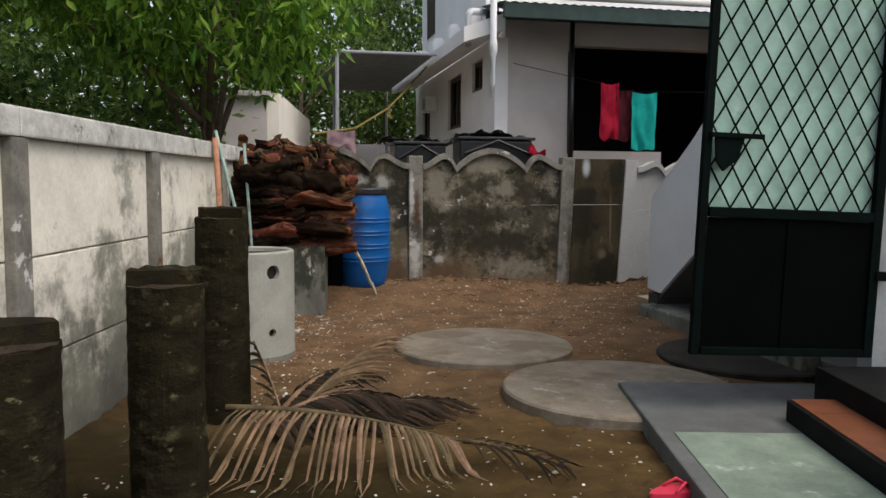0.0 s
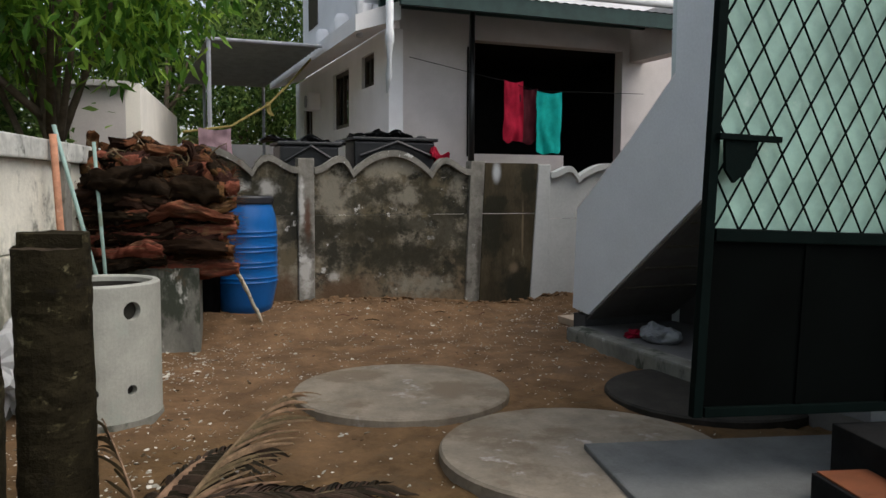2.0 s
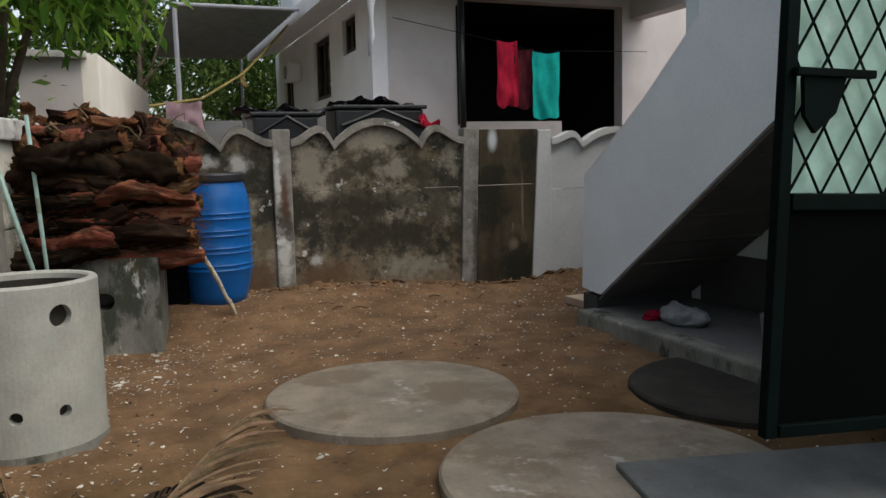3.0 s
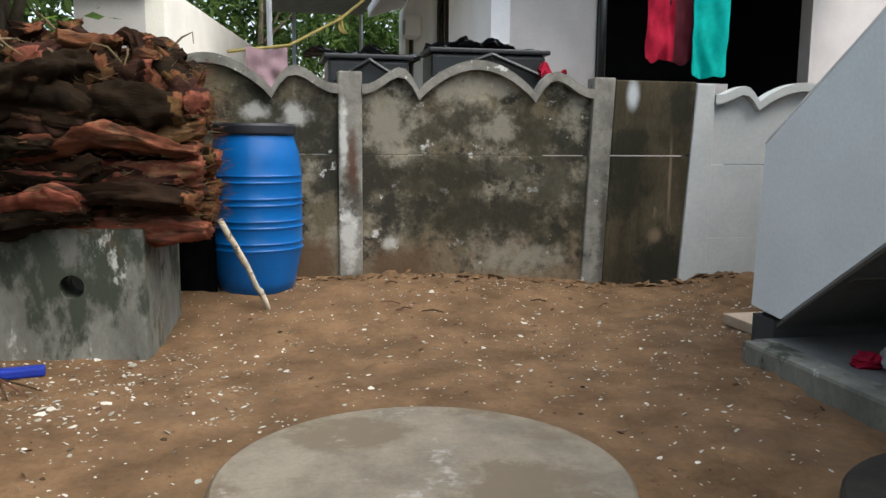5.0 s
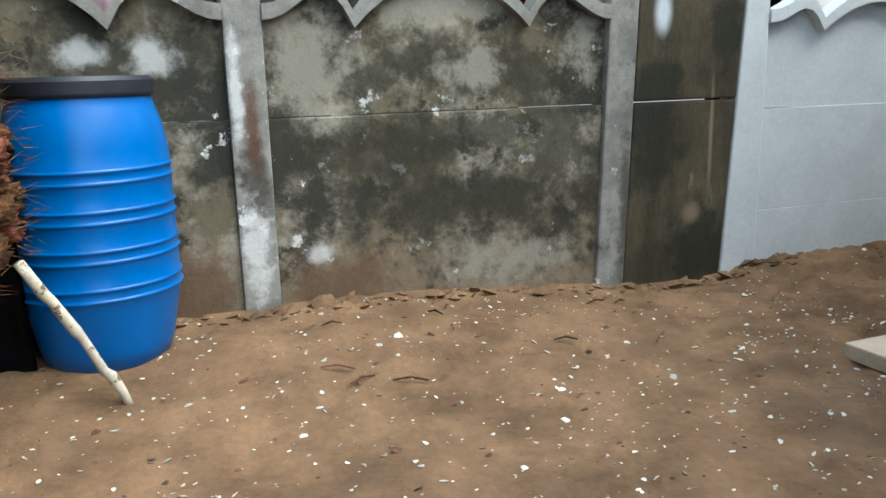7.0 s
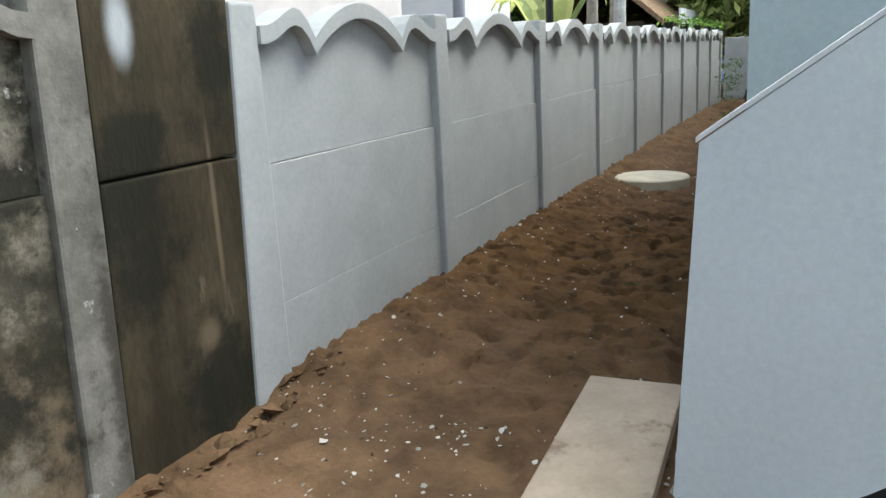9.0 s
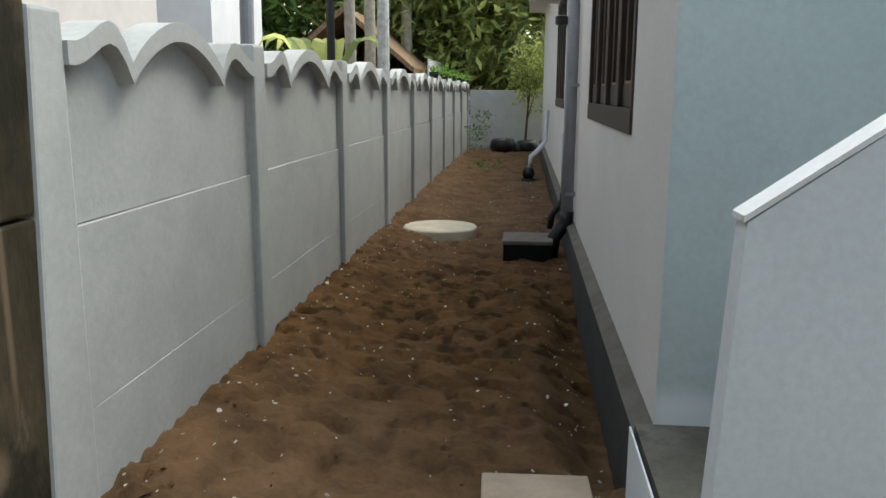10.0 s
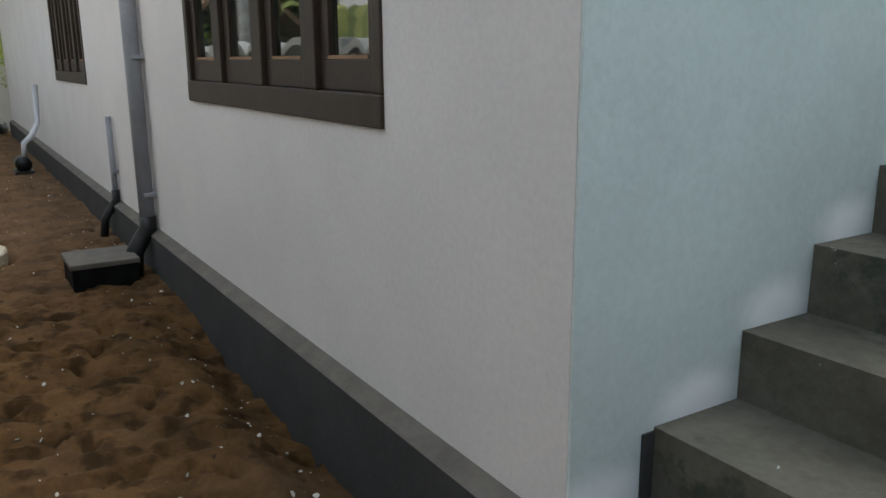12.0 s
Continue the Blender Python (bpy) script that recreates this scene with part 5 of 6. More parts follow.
solid("sack", bark_piece(-1.86, 6.6, 0.32, 0.62, 0.34, 0.55, 78, 10, 8.1, 0.5), BAG, "white sack slumped against the wall", "sack")

# ---- passage: pipes, box, pump ----


def build_drain(x, r, z1, m, name, label, shoe):
    g = thing(name, (x, HY + 0.1, 0.0), label, "pipe")
    y = HY + 0.012 + r
    part("pipe", tube([(x, y, 0.33), (x, y, z1)], r, 20), m, g, smooth=True)
    part("shoe", tube([(x, y, 0.42), (x, y, 0.34), (x, y + 0.05, 0.27), (x - 0.02, y + 0.10, 0.20), (x - 0.02, y + 0.12, 0.02)], r * shoe, 16), BLACK_PLASTIC, g, "black elbow at the foot", smooth=True)
    z = 0.55
    while z < z1:
        part("clip", box(x - r - 0.012, x + r + 0.012, HY + 0.001, y + r * 0.4, z, z + 0.025, 0.003), m, g)
        z += 0.85
    return g


d1 = build_drain(7.36, 0.048, 3.08, PIPE_GREY, "drain_pipe", "grey plastic drain pipe on the white house wall", 1.15)
part("valve", lathe(7.36, HY + 0.15, [(0.02, 1.86), (0.05, 1.87), (0.05, 1.93), (0.02, 1.94)], 16), BLACK_PLASTIC, d1, "small dark valve")
build_drain(8.60, 0.022, 0.98, PIPE_GREY, "waste_pipe", "thin grey waste pipe on the white house wall", 1.4)
chamber = thing("drain_chamber", (7.34, 7.98, 0), "low dark concrete drain chamber with a grey lid", "drain chamber")
part("body", box(7.14, 7.54, 7.80, 8.18, -0.02, 0.175, 0.008), BLACK_OXIDE, chamber)
part("lid", box(7.13, 7.55, 7.79, 8.19, 0.176, 0.21, 0.01), PLINTH_TOP, chamber, "brown-grey cement lid")
pump = thing("water_pump", (13.1, 7.95, 0.05), "small dark water pump with pale pipes by the wall", "pump")
part("body", tube([(12.95, 7.95, 0.17), (13.25, 7.95, 0.17)], 0.09, 20), BLACK_PLASTIC, pump, smooth=True)
part("base", box(12.9, 13.3, 7.84, 8.06, 0.0, 0.09, 0.01), BLACK_PLASTIC, pump)
part("pipe", tube([(13.0, 7.93, 0.24), (13.0, 7.92, 0.42), (13.1, 7.82, 0.5), (13.5, 7.70, 0.62), (13.5, 7.68, 1.1)], 0.035, 12), PIPE_WHITE, pump, "pale plastic pipe", smooth=True)
for x, y, r in ((19.2, 8.5, 0.30), (19.35, 7.95, 0.26), (19.3, 8.15, 0.2)):
    bm_ = lathe(x, y, [(r * 0.8, 0.0), (r, r * 0.5), (r * 0.9, r * 1.0), (r * 0.7, r * 1.15), (0.02, r * 1.15)], 28)
    solid("black_tub", bm_, BLACK_PLASTIC, "black plastic tub by the end wall", "tub", "black tubs", smooth=True)

# ---- neighbour's house ----
nb = thing("neighbour_house", (3, 12, 0), "white two-storey neighbour house with verandah behind the boundary wall", "house")
NX, NY = 2.0, 12.0
side = bmesh.new()
SIDE_HOLES = [(12.55, 13.20, 2.74, 3.21), (13.95, 15.0, 2.25, 3.17), (16.7, 17.5, 0.9, 3.05)]
y = NY
for a, b, c, d in SIDE_HOLES:
    box(NX, NX + 0.2, y, a, 0, 3.4, bm=side)
    box(NX, NX + 0.2, a, b, 0, c, bm=side)
    box(NX, NX + 0.2, a, b, d, 3.4, bm=side)
    y = b
box(NX, NX + 0.2, y, 18.3, 0, 3.4, bm=side)
part("wall", side, NEIGHBOUR, nb, "white side wall")
for a, b, c, d in SIDE_HOLES:
    w = part("window", box(NX + 0.05, NX + 0.10, a, b, c, c + 0.07), WOOD_DARK, nb, "dark wooden window")
    part("frame", box(NX + 0.05, NX + 0.10, a, b, d - 0.07, d), WOOD_DARK, w)
    for q in (a, (a + b) / 2 - 0.03, b - 0.07):
        part("frame", box(NX + 0.05, NX + 0.10, q, q + 0.07, c + 0.071, d - 0.071), WOOD_DARK, w)
    part("pane", box(NX + 0.12, NX + 0.13, a, b, c, d), GLASS, w)
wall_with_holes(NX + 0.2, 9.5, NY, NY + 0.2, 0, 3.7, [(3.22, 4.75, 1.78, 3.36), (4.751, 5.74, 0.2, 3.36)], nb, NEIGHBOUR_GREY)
part("pier", box(NX - 0.0, NX + 0.199, NY - 0.15, NY - 0.001, 0, 3.4), NEIGHBOUR, nb)
# verandah room lined near-black, its shade is in the material
part("room", box(3.0, 6.2, 14.5, 14.6, 0, 3.4), DARK, nb, "verandah interior with its shade painted near-black")
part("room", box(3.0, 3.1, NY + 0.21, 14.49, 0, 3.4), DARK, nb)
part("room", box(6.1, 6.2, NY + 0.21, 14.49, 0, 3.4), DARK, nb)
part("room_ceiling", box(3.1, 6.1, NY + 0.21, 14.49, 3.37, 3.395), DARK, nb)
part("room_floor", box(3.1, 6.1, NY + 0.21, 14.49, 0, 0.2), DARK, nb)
part("grille_frame", box(3.19, 3.24, NY - 0.03, NY, 1.74, 3.26, 0.004), DARK, nb)
part("ceiling", box(NX + 0.201, 9.5, NY + 0.201, 18.3, 3.401, 3.55), NEIGHBOUR, nb)
part("wall", box(NX - 0.1, NX + 0.1, 12.0, 17.0, 3.551, 7.0), NEIGHBOUR, nb, "white upper-storey wall")
part("wall", box(NX + 0.101, 9.5, 12.3, 12.5, 3.551, 7.0), NEIGHBOUR, nb, "white upper-storey wall")
part("window", box(NX - 0.12, NX - 0.101, 15.7, 16.4, 4.15, 5.2), WOOD_DARK, nb, "dark upper window")
# sloping sunshade along the side, with down pipes and rounded blocks
part("sunshade", prism([(1.40, 3.22), (1.40, 3.42), (1.99, 3.64), (1.99, 3.41)], 11.3, 17.9), NEIGHBOUR, nb, "white sloping sunshade slab")
for k, yy in enumerate((12.3, 13.5, 14.8, 16.2)):
    part("bracket", lathe(1.78, yy, [(0.10, 3.56), (0.12, 3.62), (0.12, 3.80), (0.08, 3.88)], 20), NEIGHBOUR, nb, "rounded white block", smooth=True)
part("pipe", tube([(2.0, 11.80, 3.72), (1.62, 11.70, 3.72), (1.55, 11.68, 3.66), (1.55, 11.66, 3.22)], 0.05, 14), PIPE_WHITE, nb, "white overflow pipe", smooth=True)
part("pipe", tube([(1.62, 10.60, 4.3), (1.62, 10.60, 3.12), (1.62, 10.60, 3.10), (1.62, 10.60, 2.98), (1.62, 10.60, 2.96), (1.61, 10.60, 2.62), (1.59, 10.60, 2.40)], [0.045, 0.045, 0.055, 0.055, 0.044, 0.042, 0.012], 14), PIPE_WHITE, nb, "broken white down pipe", smooth=True)
part("pipe", tube([(3.10, 11.62, 1.0), (3.10, 11.62, 3.75)], 0.042, 12), BLACK_PLASTIC, nb, "black verandah post", smooth=True)
ac = part("air_conditioner", box(1.76, 1.99, 15.9, 16.35, 2.68, 2.98, 0.03), NEIGHBOUR, nb, "white air conditioner outdoor unit")
part("fan_guard", tube([(1.745, 16.1, 2.83), (1.76, 16.1, 2.83)], 0.11, 20), PIPE_GREY, ac)
# verandah roof of dark sheet
vr = bmesh.new()
n_ = 60
for i in range(n_):
    x0, x1 = 1.75 + i * (5.9 - 1.75) / n_, 1.75 + (i + 1) * (5.9 - 1.75) / n_
    h0, h1 = 0.018 * (i % 2), 0.018 * ((i + 1) % 2)
    vs = [vr.verts.new(p) for p in ((x0, 10.75, 3.66 + h0), (x1, 10.75, 3.66 + h1), (x1, 12.0, 3.84 + h1), (x0, 12.0, 3.84 + h0))]
    vr.faces.new(vs)
part("verandah_roof", vr, GREEN_SHEET, nb, "dark green corrugated verandah roof")
part("roof_beam", box(1.8, 5.85, 10.72, 10.79, 3.46, 3.65, 0.006), GREEN_SHEET, nb, "dark green steel edge beam")
part("roof_beam", box(1.8, 5.85, 11.6, 11.66, 3.62, 3.72, 0.006), GREEN_SHEET, nb)
part("gutter", tube([(1.7, 10.70, 3.76), (6.3, 10.70, 3.78)], 0.055, 14), PIPE_WHITE, nb, "white plastic gutter", smooth=True)
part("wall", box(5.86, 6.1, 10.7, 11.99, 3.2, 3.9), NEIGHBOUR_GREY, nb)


def cloth(name, x0, x1, y, z0, z1, m, label, seed, group="hanging clothes"):
    nx, nz = 22, 18
    verts, faces = [], []
    for s in (-0.006, 0.006):
        for j in range(nz + 1):
            for i in range(nx + 1):
                f, q = i / nx, j / nz
                fold = 0.016 * math.sin(f * 8 + seed + 2.5 * q) * (0.3 + q) + 0.045 * noise.noise(Vector((f * 4, q * 3, seed)))
                edge = 0.07 * noise.noise(Vector((f * 2.5, seed, 0))) * q
                verts.append((x0 + (x1 - x0) * (f + 0.05 * math.sin(q * 3 + seed) * q), y + fold + s, z1 - (z1 - z0) * (q + edge) - 0.03 * math.sin(math.pi * f)))
    w, n = nx + 1, (nx + 1) * (nz + 1)
    for o in (0, n):
        faces += [(o + j * w + i, o + j * w + i + 1, o + (j + 1) * w + i + 1, o + (j + 1) * w + i) for j in range(nz) for i in range(nx)]
    bm = bmesh.new()
    me = bpy.data.meshes.new("tmp")
    me.from_pydata(verts, [], faces)
    bm.from_mesh(me)
    return solid(name, bm, m, label, "cloth", group, smooth=True)


cloth("hanging_cloth", 3.33, 3.60, 11.08, 1.93, 2.70, CLOTH_RED, "crimson cloth hanging on a line", 1)
cloth("hanging_cloth", 3.56, 3.84, 11.12, 1.92, 2.62, CLOTH_MAROON, "dark maroon cloth hanging on a line", 2)
cloth("hanging_cloth", 3.80, 4.17, 11.06, 1.78, 2.58, CLOTH_TEAL, "teal cloth hanging on a line", 3)
solid("clothes_line", tube([(2.2, 11.6, 3.0), (3.3, 11.08, 2.69), (3.8, 11.07, 2.58), (5.5, 11.1, 2.62)], 0.004, 5), DARK, "thin line with hanging clothes", "rope")
for x0, x1, z1 in ((0.26, 0.90, 1.80), (1.08, 2.02, 1.87)):
    t_ = thing("water_trough", ((x0 + x1) / 2, 10.4, 0), "black plastic trough propped behind the wall", "trough", "black troughs")
    part("body", box(x0, x1, 10.15, 10.6, 0.0, z1 - 0.05, 0.03), BLACK_PLASTIC, t_)
    part("rim", box(x0 - 0.03, x1 + 0.03, 10.12, 10.63, z1 - 0.049, z1 - 0.01, 0.012), BLACK_PLASTIC, t_)
    part("rib", tube([(x0 + 0.05, 10.10, z1 - 0.22), ((x0 + x1) / 2, 10.09, z1 - 0.06), (x1 - 0.05, 10.10, z1 - 0.22)], 0.02, 8), BLACK_PLASTIC, t_)
    for q in (-0.08, 0.06):
        part("fold", bark_piece((x0 + x1) / 2 + q * 3, 10.35, z1 + 0.005, 0.5, 0.25, 0.06, 20 * q, 0, x0 + q, 0.9), BLACK_PLASTIC, t_)
solid("red_cloth", bark_piece(2.06, 10.1, 1.66, 0.22, 0.14, 0.14, 0, 0, 2.2, 0.6), CLOTH_RED, "crumpled red cloth on a black trough", "cloth")

# ---- other buildings and walls behind ----
cb = thing("cream_building", (-2, 13, 0), "cream-washed low building behind the boundary wall", "building")
# the unlit end of the cream building gets its shade from the grey material
part("wall", box(-1.85, -1.26, 11.5, 11.7, 0, 2.42), NEIGHBOUR_GREY, cb, "end wall, its shade painted grey")
bm_ = box(-1.26, -1.10, 11.5, 16.2, 0, 2.48)
for v in bm_.verts:
    v.co.x += 0.135 * (v.co.y - 11.5)
part("wall", bm_, CREAM_WALL, cb, "cream wall")
part("roof", box(-1.9, -1.2, 11.4, 11.75, 2.421, 2.49, 0.01), COPING, cb)
part("door", box(-0.60, -0.50, 16.25, 16.9, 0.3, 2.3), DARK, cb, "door opening, a box painted near-black for its shade")
cloth("hanging_cloth", -0.42, -0.02, 12.1, 1.62, 2.04, CLOTH_PINK, "faded pink cloth hanging on a line", 5)
solid("yellow_rope", tube([(-0.6, 12.1, 1.98), (0.0, 12.3, 2.08), (0.55, 12.7, 2.42), (0.9, 13.2, 2.75), (1.42, 14.0, 3.28)], 0.016, 8), ROPE, "yellow rope tied to the neighbour's sunshade", "rope")
solid("rope_knot", bark_piece(0.57, 12.7, 2.36, 0.2, 0.05, 0.05, 10, 70, 9.2, 0.9), ROPE, "loose knot on a yellow rope", "rope")
part("wall_far", box(-1.5, 2.0, 18.5, 18.7, 0, 2.15), NEIGHBOUR, None, "low white wall far behind", category="wall", kind="structure")
shed = thing("shed_roof", (0.5, 15, 3.2), "grey corrugated sheet roof on steel poles", "shed")
sr = bmesh.new()
for i in range(40):
    y0, y1 = 13 + i * 0.13, 13 + (i + 1) * 0.13
    vs = [sr.verts.new(p) for p in ((-0.22, y0, 3.30 + 0.03 * (i % 2)), (1.35, y0, 3.30 + 0.03 * (i % 2)), (1.35, y1, 3.30 + 0.03 * ((i + 1) % 2)), (-0.22, y1, 3.30 + 0.03 * ((i + 1) % 2)))]
    sr.faces.new(vs)
part("sheet", sr, GREY_SHEET, shed)
part("edge_tube", tube([(-0.24, 12.98, 3.30), (1.36, 12.98, 3.30)], 0.025, 8), PIPE_GREY, shed)
for p in ((-0.2, 13.0), (0.15, 18.1), (1.3, 18.1)):
    part("pole", tube([(*p, 0), (*p, 3.29)], 0.03, 8), PIPE_GREY, shed)

# ---- beyond the passage wall ----
solid("black_post", tube([(8.68, 9.9, 0), (8.68, 9.9, 4.5)], 0.04, 10), BLACK_PLASTIC, "thin black post behind the white wall", "post")
solid("grey_post", tube([(6.5, 10.0, 0), (6.72, 10.0, 4.0)], 0.05, 12), PIPE_GREY, "leaning grey post behind the white wall", "post")
solid("concrete_pole", tube([(13.3, 10.2, 0), (13.35, 10.2, 7.0)], [0.10, 0.08], 12), COPING, "pale concrete pole behind the white wall", "pole")
hut = thing("thatched_hut", (22, 12.1, 0), "low hut with a dark thatched roof behind the wall", "hut")
part("wall", box(19.5, 25.5, 11.0, 13.2, 0, 1.9), DARK_SLAB, hut)
part("roof", prism([(10.5, 1.90), (12.1, 3.25), (13.7, 1.90), (13.7, 1.78), (12.1, 3.10), (10.5, 1.78)], 19.0, 26.0, "x"), THATCH, hut, "dark brown thatch")
part("tarpaulin", box(29.7, 35.5, 10.3, 10.34, 0.0, 2.45), BLUE_SHEET, hut, "blue tarpaulin")
part("board", box(20.2, 29.6, 10.3, 10.34, 0.0, 2.15), NEIGHBOUR, hut, "white board")
for k_, (x_, y_, h_, r_) in enumerate(((15.5, 11.2, 5.6, 0.10), (17.4, 11.2, 6.2, 0.11), (22.6, 11.2, 6.6, 0.15))):
    g_ = thing("palm_tree", (x_, y_, 0), "slender pale palm trunk with dry hanging fronds behind the white wall", "palm tree", "palms by the hut")
    part("trunk", tube([(x_, y_, 0), (x_ + 0.1, y_, h_ * 0.4), (x_ - 0.05, y_, h_ * 0.75), (x_, y_, h_)], [r_ * 1.2, r_, r_ * 0.9, r_ * 0.8], 10), PALM_TRUNK, g_, smooth=True)
    rp_ = random.Random(60 + k_)
    for i_ in range(12):
        a_, L_ = rp_.uniform(0, 6.28), rp_.uniform(1.6, 2.3)
        d_ = Vector((math.cos(a_), math.sin(a_), 0))
        bm_ = bmesh.new()
        hub = Vector((x_, y_, h_))
        rib_ = [hub + d_ * L_ * q * (1 - 0.25 * q) + Vector((0, 0, 0.5 * math.sin(q * 2.2) - (1.6 if i_ % 3 == 0 else 0.7) * q * q)) for q in (j / 8 for j in range(9))]
        tube(rib_, [0.03 - 0.003 * j for j in range(9)], 5, bm=bm_)
        s_ = Vector((-math.sin(a_), math.cos(a_), 0))
        for j in range(1, 9):
            for u_ in (-1, -0.5, 0.5, 1):
                p_ = rib_[j] + (rib_[j - 1] - rib_[j]) * (0.5 + 0.5 * u_ % 1)
                t_ = p_ + s_ * u_ / abs(u_) * 0.35 + Vector((0, 0, -0.35 - 0.15 * rp_.random())) + d_ * 0.15
                bm_.faces.new([bm_.verts.new(v) for v in (p_ - d_ * 0.02, p_ + d_ * 0.02, t_)])
        part("frond", bm_, STRAW if i_ % 3 == 0 else LEAF_YELLOW, g_)
far_h = thing("far_house", (15.4, 13.2, 0), "white outbuilding with a red-brown edge behind the wall", "house")
part("wall", box(14.1, 16.7, 13.2, 16.0, 0, 4.6), NEIGHBOUR, far_h)
part("roof", box(14.0, 16.8, 13.0, 16.2, 4.601, 4.72, 0.01), ROD_ORANGE, far_h, "red-brown roof edge")


# ---- plants ----
def leaf_mesh(name, centres, n_each, size, spread, hang, m, parent, seed, kind="", label="", shape=0.38):
    """Many small folded leaves round given centres, as one mesh."""
    rs = np.random.RandomState(seed)
    c = np.repeat(np.array(centres, float), n_each, axis=0)
    n = len(c)
    p = c + rs.normal(0, 1, (n, 3)) * np.array(spread)
    a = rs.uniform(0, 2 * np.pi, n)
    el = rs.normal(-hang, 0.5, n)
    d = np.stack([np.cos(a) * np.cos(el), np.sin(a) * np.cos(el), np.sin(el)], 1)
    s = np.cross(d, [0, 0, 1.0]) + rs.normal(0, 0.45, (n, 3))
    s /= np.linalg.norm(s, axis=1, keepdims=True) + 1e-6
    L = (size * rs.uniform(0.6, 1.3, n))[:, None]
    up = np.cross(s, d)
    v = np.stack([p, p + d * L * 0.45 + s * L * shape * 0.5 + up * L * 0.05, p + d * L, p + d * L * 0.45 - s * L * shape * 0.5 + up * L * 0.05], 1).reshape(-1, 3)
    base = np.array(BASE.get(parent, Vector((0, 0, 0))))
    v = v - base
    i = np.arange(n)[:, None] * 4
    f = np.concatenate([i + [0, 1, 2], i + [0, 2, 3]], 1).reshape(-1, 3)
    me = bpy.data.meshes.new(name)
    me.from_pydata(v.tolist(), [], f.tolist())
    me.materials.append(m)
    ob = new(name, me)
    if parent is not None:
        ob.parent = parent
    return tagged(ob, label, kind=kind)


def crown_centres(c, r, n, seed, shell=0.45, low_cut=-9):
    rs = np.random.RandomState(seed)
    out = []
    while len(out) < n:
        d = rs.normal(0, 1, 3)
        d /= np.linalg.norm(d)
        q = rs.uniform(shell, 1.0) ** 0.6
        bump = 1 + 0.35 * noise.noise(Vector(d * 1.8 + seed))
        p = np.array(c) + d * np.array(r) * q * bump
        if p[2] > low_cut and noise.noise(Vector(p * 0.9 + seed)) > -0.28:
            out.append(p)
    return out


def build_tree(at, limbs, c, r, n, n_each, size, spread, hang, m, seed, label, shape=0.38, tr=0.11):
    g = thing("tree", at, label, "tree")
    rnd = random.Random(seed)
    b = Vector(at)
    top = Vector(c)
    part("trunk", tube([b, b.lerp(top, 0.3) + Vector((0.05, 0, 0)), b.lerp(top, 0.55), b.lerp(top, 0.95)], [tr, tr * 0.8, tr * 0.6, tr * 0.25], 10), TRUNK, g, smooth=True)
    cen = crown_centres(c, r, n, seed)
    for k in range(limbs):
        q = Vector(cen[rnd.randrange(len(cen))])
        s = b.lerp(top, rnd.uniform(0.25, 0.7))
        part("limb", tube([s, s.lerp(q, 0.5) + Vector((0, 0, 0.1)), q], [tr * 0.4, tr * 0.25, tr * 0.08], 6), TRUNK, g, smooth=True)
    leaf_mesh("crown", cen, n_each, size, spread, hang, m, g, seed)
    return g


build_tree((-1.80, 9.75, 0.0), 12, (-1.95, 9.1, 3.62), (1.75, 1.55, 1.42), 400, 30, 0.165, (0.14, 0.14, 0.17), 0.8, LEAF, 3, "broad-leaved green tree with drooping leaves behind the boundary wall", tr=0.10)
build_tree((-4.6, 8.2, 0.0), 8, (-4.8, 8.0, 4.0), (2.0, 2.0, 1.5), 300, 28, 0.14, (0.18, 0.18, 0.2), 0.6, LEAF, 5, "dense green tree in the neighbouring yard", tr=0.13)
build_tree((-3.9, 5.6, 0.0), 4, (-4.6, 5.2, 3.9), (1.4, 1.5, 0.9), 130, 26, 0.14, (0.16, 0.16, 0.2), 0.6, LEAF, 8, "green tree with a bare trunk in the neighbouring yard", tr=0.12)
build_tree((-6.5, 13.5, 0.0), 6, (-6.5, 13.5, 3.0), (2.4, 1.8, 2.2), 320, 28, 0.17, (0.25, 0.25, 0.25), 0.5, LEAF_FAR, 11, "dark green tree in the back yard")
build_tree((-0.6, 20.5, 0.0), 6, (-0.4, 20.5, 4.6), (2.6, 1.6, 3.2), 240, 30, 0.20, (0.3, 0.3, 0.3), 0.5, LEAF_FAR, 13, "tall dark tree behind the shed")
build_tree((3.4, 22.5, 0.0), 6, (3.0, 22.5, 5.0), (2.4, 1.6, 3.6), 380, 34, 0.22, (0.3, 0.3, 0.3), 0.5, LEAF_FAR, 17, "tall dark tree behind the neighbour house")
for k, (x, y, z, rx, rz) in enumerate(((-9, 22, 4.5, 4.5, 4.5), (-4, 25, 5.5, 4, 5.0), (2, 27, 6.5, 4.5, 5.0), (-14, 16, 4, 4, 4), (-10, 9, 3.2, 3, 3.0), (-9, 2, 3.2, 3, 3.2))):
    build_tree((x, y, 0.0), 3, (x, y, z), (rx, 2.2, rz), 230 if k in (1, 2) else 420, 34, 0.42, (0.45, 0.45, 0.45), 0.4, LEAF_FAR, 21 + k, "far dark green tree", tr=0.2)
build_tree((-3.6, 11.2, 0.0), 4, (-3.5, 11.0, 1.9), (1.6, 0.9, 1.2), 200, 30, 0.16, (0.2, 0.2, 0.2), 0.4, LEAF_FAR, 33, "dark green bushy tree in the neighbouring yard", tr=0.08)
